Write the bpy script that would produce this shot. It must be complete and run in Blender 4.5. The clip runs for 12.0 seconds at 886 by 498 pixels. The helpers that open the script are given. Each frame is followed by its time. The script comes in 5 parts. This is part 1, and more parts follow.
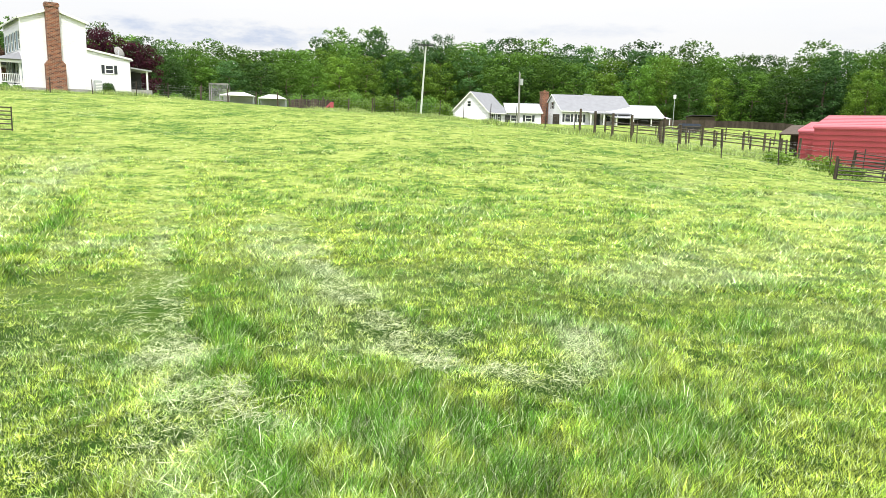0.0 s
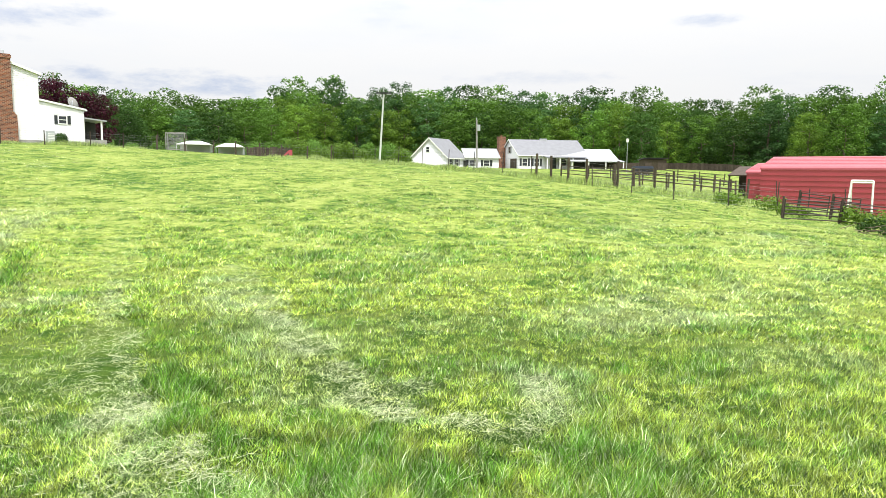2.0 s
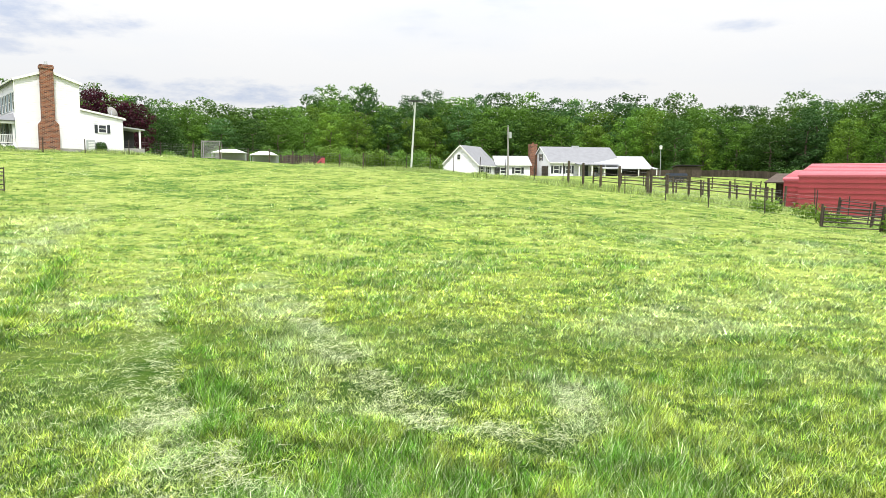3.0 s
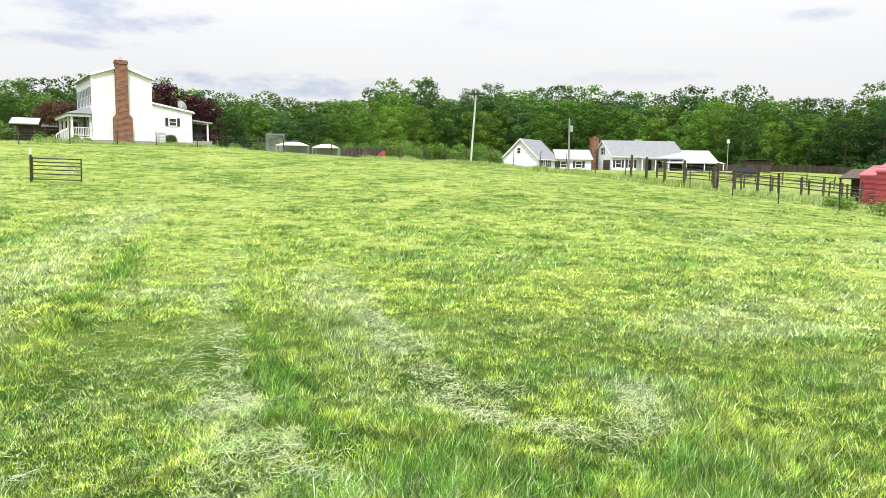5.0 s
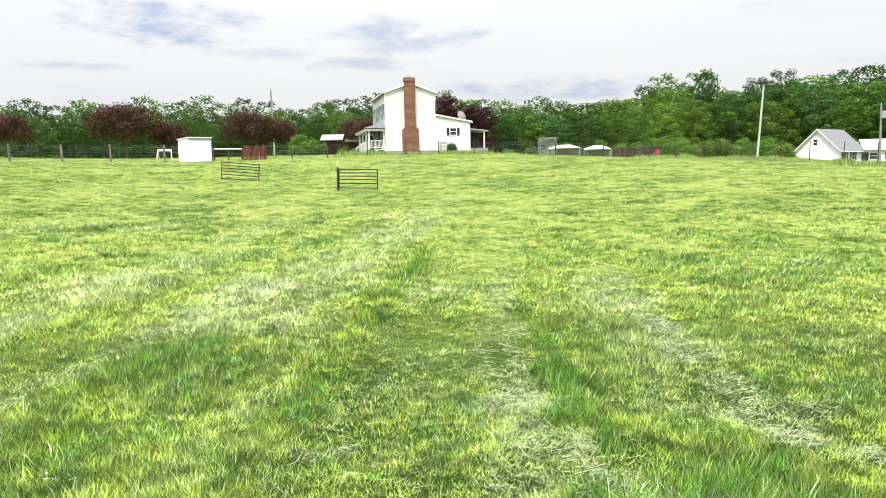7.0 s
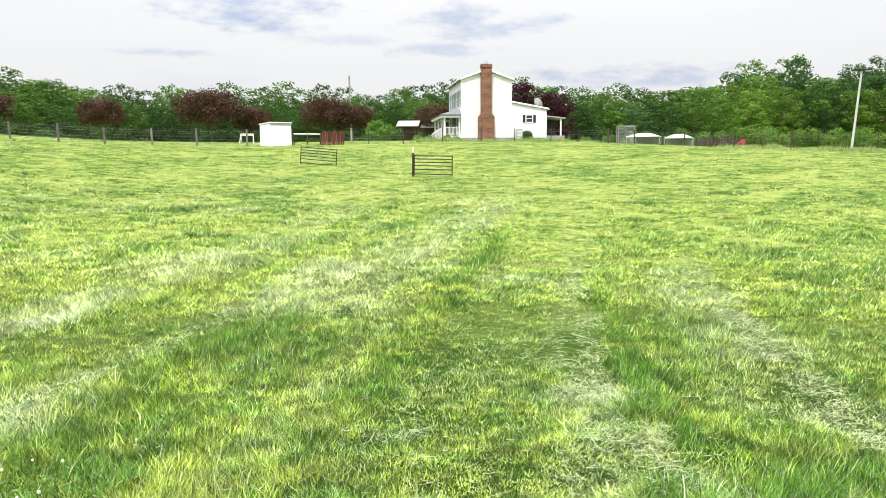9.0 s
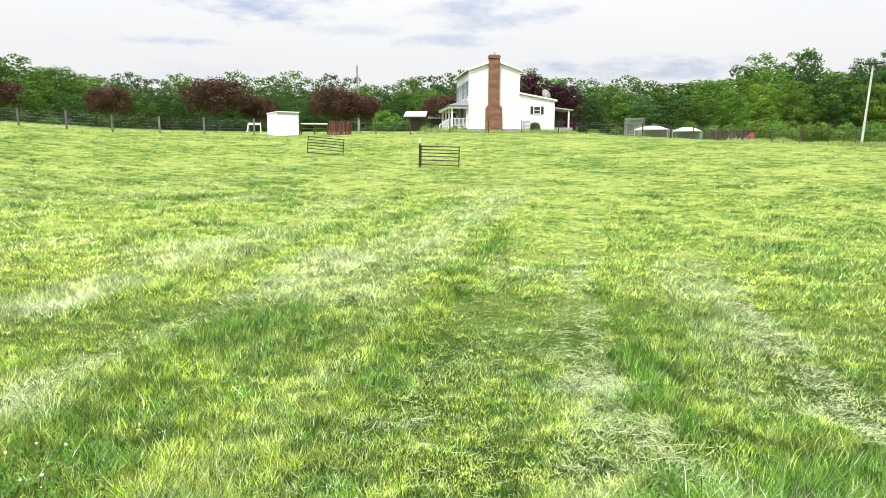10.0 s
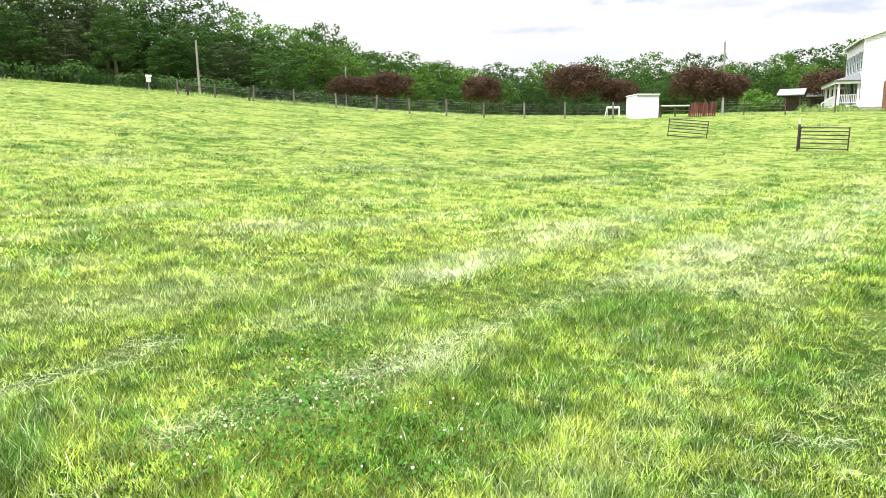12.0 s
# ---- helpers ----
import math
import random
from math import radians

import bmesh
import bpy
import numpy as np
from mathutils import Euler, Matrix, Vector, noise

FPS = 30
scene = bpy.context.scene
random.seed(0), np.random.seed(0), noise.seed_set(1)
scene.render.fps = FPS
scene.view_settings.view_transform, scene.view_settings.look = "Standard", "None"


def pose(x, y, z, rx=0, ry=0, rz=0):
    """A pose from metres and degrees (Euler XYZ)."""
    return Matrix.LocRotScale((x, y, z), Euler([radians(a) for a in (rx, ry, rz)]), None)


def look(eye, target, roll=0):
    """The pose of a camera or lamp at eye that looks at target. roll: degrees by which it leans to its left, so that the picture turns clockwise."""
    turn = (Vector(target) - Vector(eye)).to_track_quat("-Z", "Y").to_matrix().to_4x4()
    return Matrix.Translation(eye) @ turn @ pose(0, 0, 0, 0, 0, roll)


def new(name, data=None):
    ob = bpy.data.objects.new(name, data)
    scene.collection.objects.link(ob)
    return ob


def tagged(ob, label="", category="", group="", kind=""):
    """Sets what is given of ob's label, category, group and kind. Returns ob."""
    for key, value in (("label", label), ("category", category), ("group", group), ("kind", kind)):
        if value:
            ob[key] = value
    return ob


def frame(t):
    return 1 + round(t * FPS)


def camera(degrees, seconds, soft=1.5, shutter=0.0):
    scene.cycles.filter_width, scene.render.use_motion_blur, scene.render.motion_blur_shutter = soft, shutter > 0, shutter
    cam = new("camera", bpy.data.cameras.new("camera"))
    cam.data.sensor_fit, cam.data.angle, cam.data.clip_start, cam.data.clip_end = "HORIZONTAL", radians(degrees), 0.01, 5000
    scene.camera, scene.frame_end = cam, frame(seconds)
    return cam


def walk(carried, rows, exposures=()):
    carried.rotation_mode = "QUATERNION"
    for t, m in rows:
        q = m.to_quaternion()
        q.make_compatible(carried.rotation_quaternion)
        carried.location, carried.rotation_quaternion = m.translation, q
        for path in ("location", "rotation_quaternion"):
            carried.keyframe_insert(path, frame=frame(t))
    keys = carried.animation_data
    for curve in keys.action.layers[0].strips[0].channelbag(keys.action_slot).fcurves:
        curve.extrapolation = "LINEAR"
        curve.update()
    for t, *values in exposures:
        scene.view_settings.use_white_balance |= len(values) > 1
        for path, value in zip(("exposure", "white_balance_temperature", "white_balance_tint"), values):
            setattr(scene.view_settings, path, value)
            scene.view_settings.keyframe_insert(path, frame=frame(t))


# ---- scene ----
cam = camera(63.61, 12.0, soft=0.5)
EYE = 1.7
ROWS = [
    (0.0, -0.032, 0.035, -0.051, 2.40, -9.83, 1.21),
    (0.5, -0.019, 0.015, -0.032, -2.24, -9.08, 1.12),
    (1.0, -0.012, 0.011, -0.004, -1.97, -7.81, 0.92),
    (1.5, 0.000, 0.005, -0.001, -1.36, -6.80, 0.52),
    (2.0, -0.000, 0.002, -0.001, -0.67, -6.24, 0.41),
    (2.5, 0.000, -0.000, 0.000, 0.46, -5.89, 0.32),
    (3.0, -0.021, -0.004, 0.009, 1.81, -5.67, 0.35),
    (5.0, -0.053, 0.019, 0.002, 6.49, -6.23, 0.69),
    (5.5, -0.060, 0.027, -0.003, 10.02, -6.48, 0.31),
    (6.0, -0.101, -0.003, 0.004, 15.55, -6.46, -0.22),
    (6.5, -0.142, -0.031, 0.006, 22.08, -6.21, -0.83),
    (7.0, -0.179, -0.034, 0.004, 27.98, -5.96, -1.23),
    (7.5, -0.196, -0.028, 0.003, 32.03, -5.91, -1.32),
    (9.5, -0.199, -0.045, -0.001, 33.99, -7.13, -0.35),
    (10.0, -0.192, -0.026, -0.015, 34.33, -7.60, 0.10),
    (10.5, -0.203, -0.010, -0.025, 36.79, -8.09, 0.30),
    (11.0, -0.235, -0.011, -0.046, 42.62, -8.44, 0.29),
    (11.5, -0.358, -0.062, -0.062, 51.06, -8.63, 0.01),
    (12.0, -0.540, -0.188, -0.040, 61.85, -8.84, -0.25),
]
walk(cam, [(t, pose(x, y, EYE + z, 0, 0, yaw) @ pose(0, 0, 0, 90 + pitch, 0, 0) @ pose(0, 0, 0, 0, 0, roll))
           for t, x, y, z, yaw, pitch, roll in ROWS], exposures=[(0.0, -0.03), (2.5, -0.10), (7.5, -0.15), (10.5, -0.12), (12.0, 0.04)])

# ---- sky and sun ----
SUN_EL, SUN_AZ = 63.0, 160.0     # degrees; azimuth clockwise from +y
world = bpy.data.worlds.new("sky")
scene.world = world
world.use_nodes = True


def N(nt, kind, **values):
    """A node with its inputs set by name (a tuple key picks an input by number) or its properties."""
    n = nt.nodes.new(kind)
    for k, v in values.items():
        if k[0] == "i" and k[1:].isdigit():
            n.inputs[int(k[1:])].default_value = v
        elif k in n.inputs:
            n.inputs[k].default_value = v
        else:
            setattr(n, k, v)
    return n


def ramp(nt, stops):
    r = nt.nodes.new("ShaderNodeValToRGB")
    e = r.color_ramp.elements
    while len(e) < len(stops):
        e.new(0.5)
    for el, (p, c) in zip(e, stops):
        el.position, el.color = p, (c, c, c, 1) if not hasattr(c, "__len__") else (*c, 1)
    return r


def build_sky():
    nt = world.node_tree
    nt.nodes.clear()
    link = nt.links.new
    out = nt.nodes.new("ShaderNodeOutputWorld")
    bg = N(nt, "ShaderNodeBackground", Strength=1.0)
    sky = nt.nodes.new("ShaderNodeTexSky")
    sky.sky_type, sky.sun_disc = "NISHITA", False
    sky.sun_elevation, sky.sun_rotation = radians(SUN_EL), radians(SUN_AZ)
    sky.air_density, sky.dust_density = 1.0, 2.0
    tc = nt.nodes.new("ShaderNodeTexCoord")
    sep = nt.nodes.new("ShaderNodeSeparateXYZ")
    link(tc.outputs["Generated"], sep.inputs[0])
    up = N(nt, "ShaderNodeMath", operation="MAXIMUM", i1=0.0)
    link(sep.outputs["Z"], up.inputs[0])
    # cloud deck seen in perspective: direction over height
    low = N(nt, "ShaderNodeMath", operation="ADD", i1=0.10)
    link(up.outputs[0], low.inputs[0])
    dx = N(nt, "ShaderNodeMath", operation="DIVIDE")
    dy = N(nt, "ShaderNodeMath", operation="DIVIDE")
    link(sep.outputs["X"], dx.inputs[0]), link(low.outputs[0], dx.inputs[1])
    link(sep.outputs["Y"], dy.inputs[0]), link(low.outputs[0], dy.inputs[1])
    deck = nt.nodes.new("ShaderNodeCombineXYZ")
    link(dx.outputs[0], deck.inputs["X"]), link(dy.outputs[0], deck.inputs["Y"])
    big = N(nt, "ShaderNodeTexNoise", Scale=0.55, Detail=7.0, Roughness=0.55)
    link(deck.outputs[0], big.inputs["Vector"])
    veil = ramp(nt, [(0.45, (1.0, 1.0, 1.0)), (0.56, (0.95, 0.97, 1.0)), (0.66, (0.72, 0.79, 0.93))])
    link(big.outputs["Fac"], veil.inputs[0])
    # overcast brightness: three times as bright overhead as near the horizon
    lift = N(nt, "ShaderNodeMath", operation="MULTIPLY_ADD", i1=3.0, i2=0.985)
    up2 = N(nt, "ShaderNodeMath", operation="POWER", i1=1.8)
    link(up.outputs[0], up2.inputs[0]), link(up2.outputs[0], lift.inputs[0])
    # haze whitens the deck towards the horizon
    haze = N(nt, "ShaderNodeMapRange", i1=0.08, i2=0.22, i3=0.1, i4=1.0)
    link(up.outputs[0], haze.inputs[0])
    thin = N(nt, "ShaderNodeMix", data_type="RGBA")
    thin.inputs["A"].default_value = (1.0, 0.995, 1.0, 1)
    link(haze.outputs[0], thin.inputs["Factor"]), link(veil.outputs[0], thin.inputs["B"])
    # a few blue-grey cloud bellies: azimuth left of +y, steepness, half width and half height
    turn = N(nt, "ShaderNodeMath", operation="ARCTAN2")
    west = N(nt, "ShaderNodeMath", operation="MULTIPLY", i1=-1.0)
    link(sep.outputs["X"], west.inputs[0]), link(west.outputs[0], turn.inputs[0]), link(sep.outputs["Y"], turn.inputs[1])
    rag = N(nt, "ShaderNodeTexNoise", Scale=16.0, Detail=6.0, Roughness=0.6)
    stretch = N(nt, "ShaderNodeVectorMath", operation="MULTIPLY")
    stretch.inputs[1].default_value = (1, 1, 3)
    link(tc.outputs["Generated"], stretch.inputs[0]), link(stretch.outputs[0], rag.inputs["Vector"])
    cloud = None
    for a, e, wa, we, deep in ((49.0, .195, 8.0, .030, 1.0), (53.5, .140, 4.5, .007, .6), (34.0, .150, 5.5, .010, .6), (41.5, .162, 5.0, .010, .4), (31.0, .185, 7.5, .024, .75),
                               (19.0, .112, 8.0, .016, .8), (-20.5, .190, 3.5, .009, .6), (-7.0, .125, 7.0, .010, .35), (62.0, .235, 9.0, .02, .5), (71.0, .20, 4.0, .012, .5)):
        p = N(nt, "ShaderNodeMath", operation="MULTIPLY_ADD", i1=1 / radians(wa), i2=-a / wa)
        q = N(nt, "ShaderNodeMath", operation="MULTIPLY_ADD", i1=1 / we, i2=-e / we)
        link(turn.outputs[0], p.inputs[0]), link(sep.outputs["Z"], q.inputs[0])
        pp, qq = N(nt, "ShaderNodeMath", operation="MULTIPLY"), N(nt, "ShaderNodeMath", operation="MULTIPLY_ADD")
        for k in (0, 1):
            link(p.outputs[0], pp.inputs[k]), link(q.outputs[0], qq.inputs[k])
        link(pp.outputs[0], qq.inputs[2])
        edge = N(nt, "ShaderNodeMath", operation="MULTIPLY_ADD", i1=5.0)
        link(rag.outputs["Fac"], edge.inputs[0]), link(qq.outputs[0], edge.inputs[2])
        mask = N(nt, "ShaderNodeMapRange", interpolation_type="SMOOTHSTEP", i1=1.6, i2=3.7, i3=deep, i4=0.0)
        link(edge.outputs[0], mask.inputs[0])
        if cloud is None:
            cloud = mask.outputs[0]
        else:
            both = N(nt, "ShaderNodeMath", operation="MAXIMUM")
            link(cloud, both.inputs[0]), link(mask.outputs[0], both.inputs[1])
            cloud = both.outputs[0]
    belly = N(nt, "ShaderNodeMix", data_type="RGBA")
    belly.inputs["B"].default_value = (0.50, 0.60, 0.82, 1)
    link(cloud, belly.inputs["Factor"]), link(thin.outputs["Result"], belly.inputs["A"])
    scale = N(nt, "ShaderNodeVectorMath", operation="SCALE")
    link(belly.outputs["Result"], scale.inputs[0]), link(lift.outputs[0], scale.inputs["Scale"])
    dim = N(nt, "ShaderNodeVectorMath", operation="SCALE", Scale=0.1)
    link(sky.outputs[0], dim.inputs[0])
    mix = N(nt, "ShaderNodeMix", data_type="RGBA", Factor=0.92)
    link(dim.outputs[0], mix.inputs["A"]), link(scale.outputs[0], mix.inputs["B"])
    link(mix.outputs["Result"], bg.inputs["Color"]), link(bg.outputs[0], out.inputs[0])


build_sky()
sun = new("sun", bpy.data.lights.new("sun", "SUN"))
sun.data.energy, sun.data.angle, sun.data.color = 4.9, radians(5), (1.0, 0.96, 0.9)
_el, _az = radians(SUN_EL), radians(SUN_AZ)
sun.matrix_world = look((30 * math.sin(_az) * math.cos(_el), 30 * math.cos(_az) * math.cos(_el), 30 * math.sin(_el)), (0, 0, 0))


# ---- materials ----
def material(name, base, rough=0.7, spread=0.25, scale=3.0, fine=40.0, bump=0.0, metal=0.0, per_object=0.0, island=0.0, hue=None, translucent=0.0, gloss=0.5):
    """A principled surface whose colour wanders at two scales; optional relief, variation per object or per piece, and light passing through."""
    m = bpy.data.materials.new(name)
    m.use_nodes = True
    nt = m.node_tree
    link = nt.links.new
    p = nt.nodes["Principled BSDF"]
    p.inputs["Roughness"].default_value, p.inputs["Metallic"].default_value = rough, metal
    p.inputs["Specular IOR Level"].default_value = 0.12 if translucent else gloss
    tc = nt.nodes.new("ShaderNodeTexCoord")
    n1 = N(nt, "ShaderNodeTexNoise", Scale=scale, Detail=4.0)
    n2 = N(nt, "ShaderNodeTexNoise", Scale=fine, Detail=3.0)
    link(tc.outputs["Object"], n1.inputs["Vector"]), link(tc.outputs["Object"], n2.inputs["Vector"])
    dark = tuple(c * (1 - spread) for c in base)
    light = hue if hue else tuple(min(1, c * (1 + spread)) for c in base)
    r = ramp(nt, [(0.3, dark), (0.5, base), (0.7, light)])
    add = N(nt, "ShaderNodeMath", operation="MULTIPLY_ADD", i1=0.35, i2=0.0)
    link(n2.outputs["Fac"], add.inputs[0])
    mixf = N(nt, "ShaderNodeMath", operation="MULTIPLY_ADD", i1=0.65)
    link(n1.outputs["Fac"], mixf.inputs[0]), link(add.outputs[0], mixf.inputs[2])
    link(mixf.outputs[0], r.inputs[0])
    col = r.outputs[0]
    for amount, kind, socket in ((per_object, "ShaderNodeObjectInfo", "Random"), (island, "ShaderNodeNewGeometry", "Random Per Island")):
        if amount:
            info = nt.nodes.new(kind)
            rng = N(nt, "ShaderNodeMapRange", i3=1 - amount, i4=1 + amount)
            link(info.outputs[socket], rng.inputs[0])
            sc = N(nt, "ShaderNodeVectorMath", operation="SCALE")
            link(col, sc.inputs[0]), link(rng.outputs[0], sc.inputs["Scale"])
            col = sc.outputs[0]
    link(col, p.inputs["Base Color"])
    if bump:
        b = N(nt, "ShaderNodeBump", Strength=bump, Distance=0.02)
        link(n2.outputs["Fac"], b.inputs["Height"]), link(b.outputs[0], p.inputs["Normal"])
    if translucent:
        t = nt.nodes.new("ShaderNodeBsdfTranslucent")
        link(col, t.inputs["Color"])
        mx = N(nt, "ShaderNodeMixShader", i0=translucent)
        link(p.outputs[0], mx.inputs[1]), link(t.outputs[0], mx.inputs[2])
        link(mx.outputs[0], nt.nodes["Material Output"].inputs[0])
    return m


def grass_material(name, lush, fresh, straw, low=0.2, high=1.85):
    """Blades: three colours, blended by the attributes 'dry' and 'lush'; each tuft has its 'tone' and each blade its own."""
    m = material(name, fresh, rough=0.5, island=0.30, translucent=0.22)
    nt = m.node_tree
    link = nt.links.new
    p = nt.nodes["Principled BSDF"]
    old = p.inputs["Base Color"].links[0].from_socket
    info = nt.nodes.new("ShaderNodeNewGeometry")
    rng = N(nt, "ShaderNodeMapRange", i3=low, i4=high)
    link(info.outputs["Random Per Island"], rng.inputs[0])
    a1, a2 = N(nt, "ShaderNodeAttribute", attribute_name="lush"), N(nt, "ShaderNodeAttribute", attribute_name="dry")
    m1 = N(nt, "ShaderNodeMix", data_type="RGBA")
    m1.inputs["A"].default_value, m1.inputs["B"].default_value = (*fresh, 1), (*lush, 1)
    link(a1.outputs["Fac"], m1.inputs["Factor"])
    m2 = N(nt, "ShaderNodeMix", data_type="RGBA")
    m2.inputs["B"].default_value = (*straw, 1)
    link(m1.outputs["Result"], m2.inputs["A"]), link(a2.outputs["Fac"], m2.inputs["Factor"])
    a3 = N(nt, "ShaderNodeAttribute", attribute_name="tone")
    tone = N(nt, "ShaderNodeMath", operation="MULTIPLY")
    link(a3.outputs["Fac"], tone.inputs[0]), link(rng.outputs[0], tone.inputs[1])
    sc = N(nt, "ShaderNodeVectorMath", operation="SCALE")
    link(m2.outputs["Result"], sc.inputs[0]), link(tone.outputs[0], sc.inputs["Scale"])
    for l in list(old.links):
        link(sc.outputs[0], l.to_socket)
    return m


def banded(m, axis, period, depth, dark=0.0):
    """Adds straight laps or ribs of the given period along an object axis, as relief."""
    nt = m.node_tree
    link = nt.links.new
    p = nt.nodes["Principled BSDF"]
    tc = nt.nodes.new("ShaderNodeTexCoord")
    sep = nt.nodes.new("ShaderNodeSeparateXYZ")
    link(tc.outputs["Object"], sep.inputs[0])
    d = N(nt, "ShaderNodeMath", operation="DIVIDE", i1=period)
    f = N(nt, "ShaderNodeMath", operation="FRACT")
    link(sep.outputs[axis], d.inputs[0]), link(d.outputs[0], f.inputs[0])
    b = N(nt, "ShaderNodeBump", Strength=1.0, Distance=depth, invert=True)
    link(f.outputs[0], b.inputs["Height"]), link(b.outputs[0], p.inputs["Normal"])
    return m


def brick_material(name):
    m = material(name, (0.30, 0.10, 0.06), rough=0.9, spread=0.3)
    nt = m.node_tree
    link = nt.links.new
    p = nt.nodes["Principled BSDF"]
    tc = nt.nodes.new("ShaderNodeTexCoord")
    sep, com = nt.nodes.new("ShaderNodeSeparateXYZ"), nt.nodes.new("ShaderNodeCombineXYZ")
    link(tc.outputs["Object"], sep.inputs[0])
    su = N(nt, "ShaderNodeMath", operation="ADD")
    link(sep.outputs["X"], su.inputs[0]), link(sep.outputs["Y"], su.inputs[1])
    link(su.outputs[0], com.inputs["X"]), link(sep.outputs["Z"], com.inputs["Y"])
    b = N(nt, "ShaderNodeTexBrick", Scale=1.0)
    for k, v in (("Color1", (0.26, 0.085, 0.04, 1)), ("Color2", (0.07, 0.025, 0.018, 1)), ("Mortar", (0.30, 0.21, 0.15, 1)),
                 ("Mortar Size", 0.012), ("Brick Width", 0.30), ("Row Height", 0.11), ("Bias", 0.0)):
        b.inputs[k].default_value = v
    link(com.outputs[0], b.inputs["Vector"]), link(b.outputs["Color"], p.inputs["Base Color"])
    bp = N(nt, "ShaderNodeBump", Strength=0.6, Distance=0.01, invert=True)
    link(b.outputs["Fac"], bp.inputs["Height"]), link(bp.outputs[0], p.inputs["Normal"])
    return m


def ground_material():
    """Thatch with blade shade put into its colour, passing into close-cropped turf farther out."""
    # near colour kept dark for the shade between standing blades
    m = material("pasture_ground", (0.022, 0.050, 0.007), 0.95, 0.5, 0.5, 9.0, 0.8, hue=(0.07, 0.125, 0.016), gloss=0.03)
    nt = m.node_tree
    link = nt.links.new
    p = nt.nodes["Principled BSDF"]
    shaded_thatch = p.inputs["Base Color"].links[0].from_socket
    tc = nt.nodes.new("ShaderNodeTexCoord")
    flat = N(nt, "ShaderNodeVectorMath", operation="MULTIPLY")
    flat.inputs[1].default_value = (1, 1, 0)
    link(tc.outputs["Object"], flat.inputs[0])
    far = N(nt, "ShaderNodeVectorMath", operation="LENGTH")
    link(flat.outputs[0], far.inputs[0])
    a, b, c = (N(nt, "ShaderNodeTexNoise", Scale=k, Detail=5.0, Roughness=0.6) for k in (0.28, 1.5, 6.0))
    for n in (a, b, c):
        link(tc.outputs["Object"], n.inputs["Vector"])
    s1 = N(nt, "ShaderNodeMath", operation="MULTIPLY_ADD", i1=0.30)
    s2 = N(nt, "ShaderNodeMath", operation="MULTIPLY_ADD", i1=0.45)
    s3 = N(nt, "ShaderNodeMath", operation="MULTIPLY", i1=0.30)
    link(c.outputs["Fac"], s3.inputs[0])
    link(b.outputs["Fac"], s2.inputs[0]), link(s3.outputs[0], s2.inputs[2])
    link(a.outputs["Fac"], s1.inputs[0]), link(s2.outputs[0], s1.inputs[2])
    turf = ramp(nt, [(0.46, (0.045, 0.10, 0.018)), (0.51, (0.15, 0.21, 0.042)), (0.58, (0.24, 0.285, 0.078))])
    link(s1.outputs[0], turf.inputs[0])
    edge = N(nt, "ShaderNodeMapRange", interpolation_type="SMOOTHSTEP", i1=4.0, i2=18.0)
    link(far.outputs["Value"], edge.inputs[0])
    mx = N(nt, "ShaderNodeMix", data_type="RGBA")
    link(edge.outputs[0], mx.inputs["Factor"]), link(shaded_thatch, mx.inputs["A"]), link(turf.outputs[0], mx.inputs["B"])
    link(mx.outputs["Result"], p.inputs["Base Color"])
    return m


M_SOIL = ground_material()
M_GRASS = grass_material("grass_blades", (0.095, 0.235, 0.024), (0.44, 0.545, 0.085), (0.60, 0.67, 0.42))
M_FAR_GRASS = grass_material("far_grass_blades", (0.085, 0.20, 0.024), (0.33, 0.415, 0.095), (0.55, 0.59, 0.38), 0.6, 1.4)
M_CUT = material("cut_grass", (0.53, 0.58, 0.35), 0.8, 0.25, 2.0, 30.0, island=0.35, translucent=0.2)
M_CLOVER = material("clover_leaf", (0.065, 0.17, 0.02), 0.5, 0.3, 5.0, 60.0, island=0.3, translucent=0.25)
M_BLOOM = material("clover_bloom", (0.75, 0.75, 0.66), 0.8, 0.1, gloss=0.15)
M_BARK = material("bark", (0.13, 0.10, 0.08), 0.95, 0.4, 2.0, 25.0, 0.8, per_object=0.2, gloss=0.15)
M_LEAF = material("leaf_green", (0.075, 0.155, 0.02), 0.6, 0.35, 0.25, 3.0, per_object=0.42, island=0.25, translucent=0.2)
M_LEAF_LIGHT = material("leaf_spring_green", (0.115, 0.205, 0.024), 0.6, 0.3, 0.25, 3.0, per_object=0.28, island=0.25, translucent=0.2)
M_LEAF_DARK = material("leaf_deep_green", (0.042, 0.095, 0.018), 0.6, 0.3, 0.25, 3.0, per_object=0.25, island=0.25, translucent=0.25)
M_LEAF_DEEP = material("leaf_blue_green", (0.055, 0.125, 0.035), 0.6, 0.3, 0.25, 3.0, per_object=0.25, island=0.25, translucent=0.25)
M_LEAF_PINE = material("leaf_dull_green", (0.048, 0.072, 0.026), 0.7, 0.35, 0.25, 3.0, per_object=0.35, island=0.3, translucent=0.2)
M_LEAF_RED = material("leaf_copper", (0.068, 0.037, 0.023), 0.6, 0.3, 0.4, 3.0, per_object=0.15, island=0.25, translucent=0.25)
M_LEAF_PLUM = material("leaf_purple", (0.042, 0.008, 0.016), 0.6, 0.3, 0.4, 3.0, island=0.25, translucent=0.25)
M_SIDING = banded(material("white_siding", (0.78, 0.78, 0.80), 0.55, 0.04, 0.6, 20.0), "Z", 0.2, 0.08)
M_WHITE_BOARD = material("white_clapboard", (0.79, 0.79, 0.82), 0.55, 0.06, 0.8, 20.0, gloss=0.2)
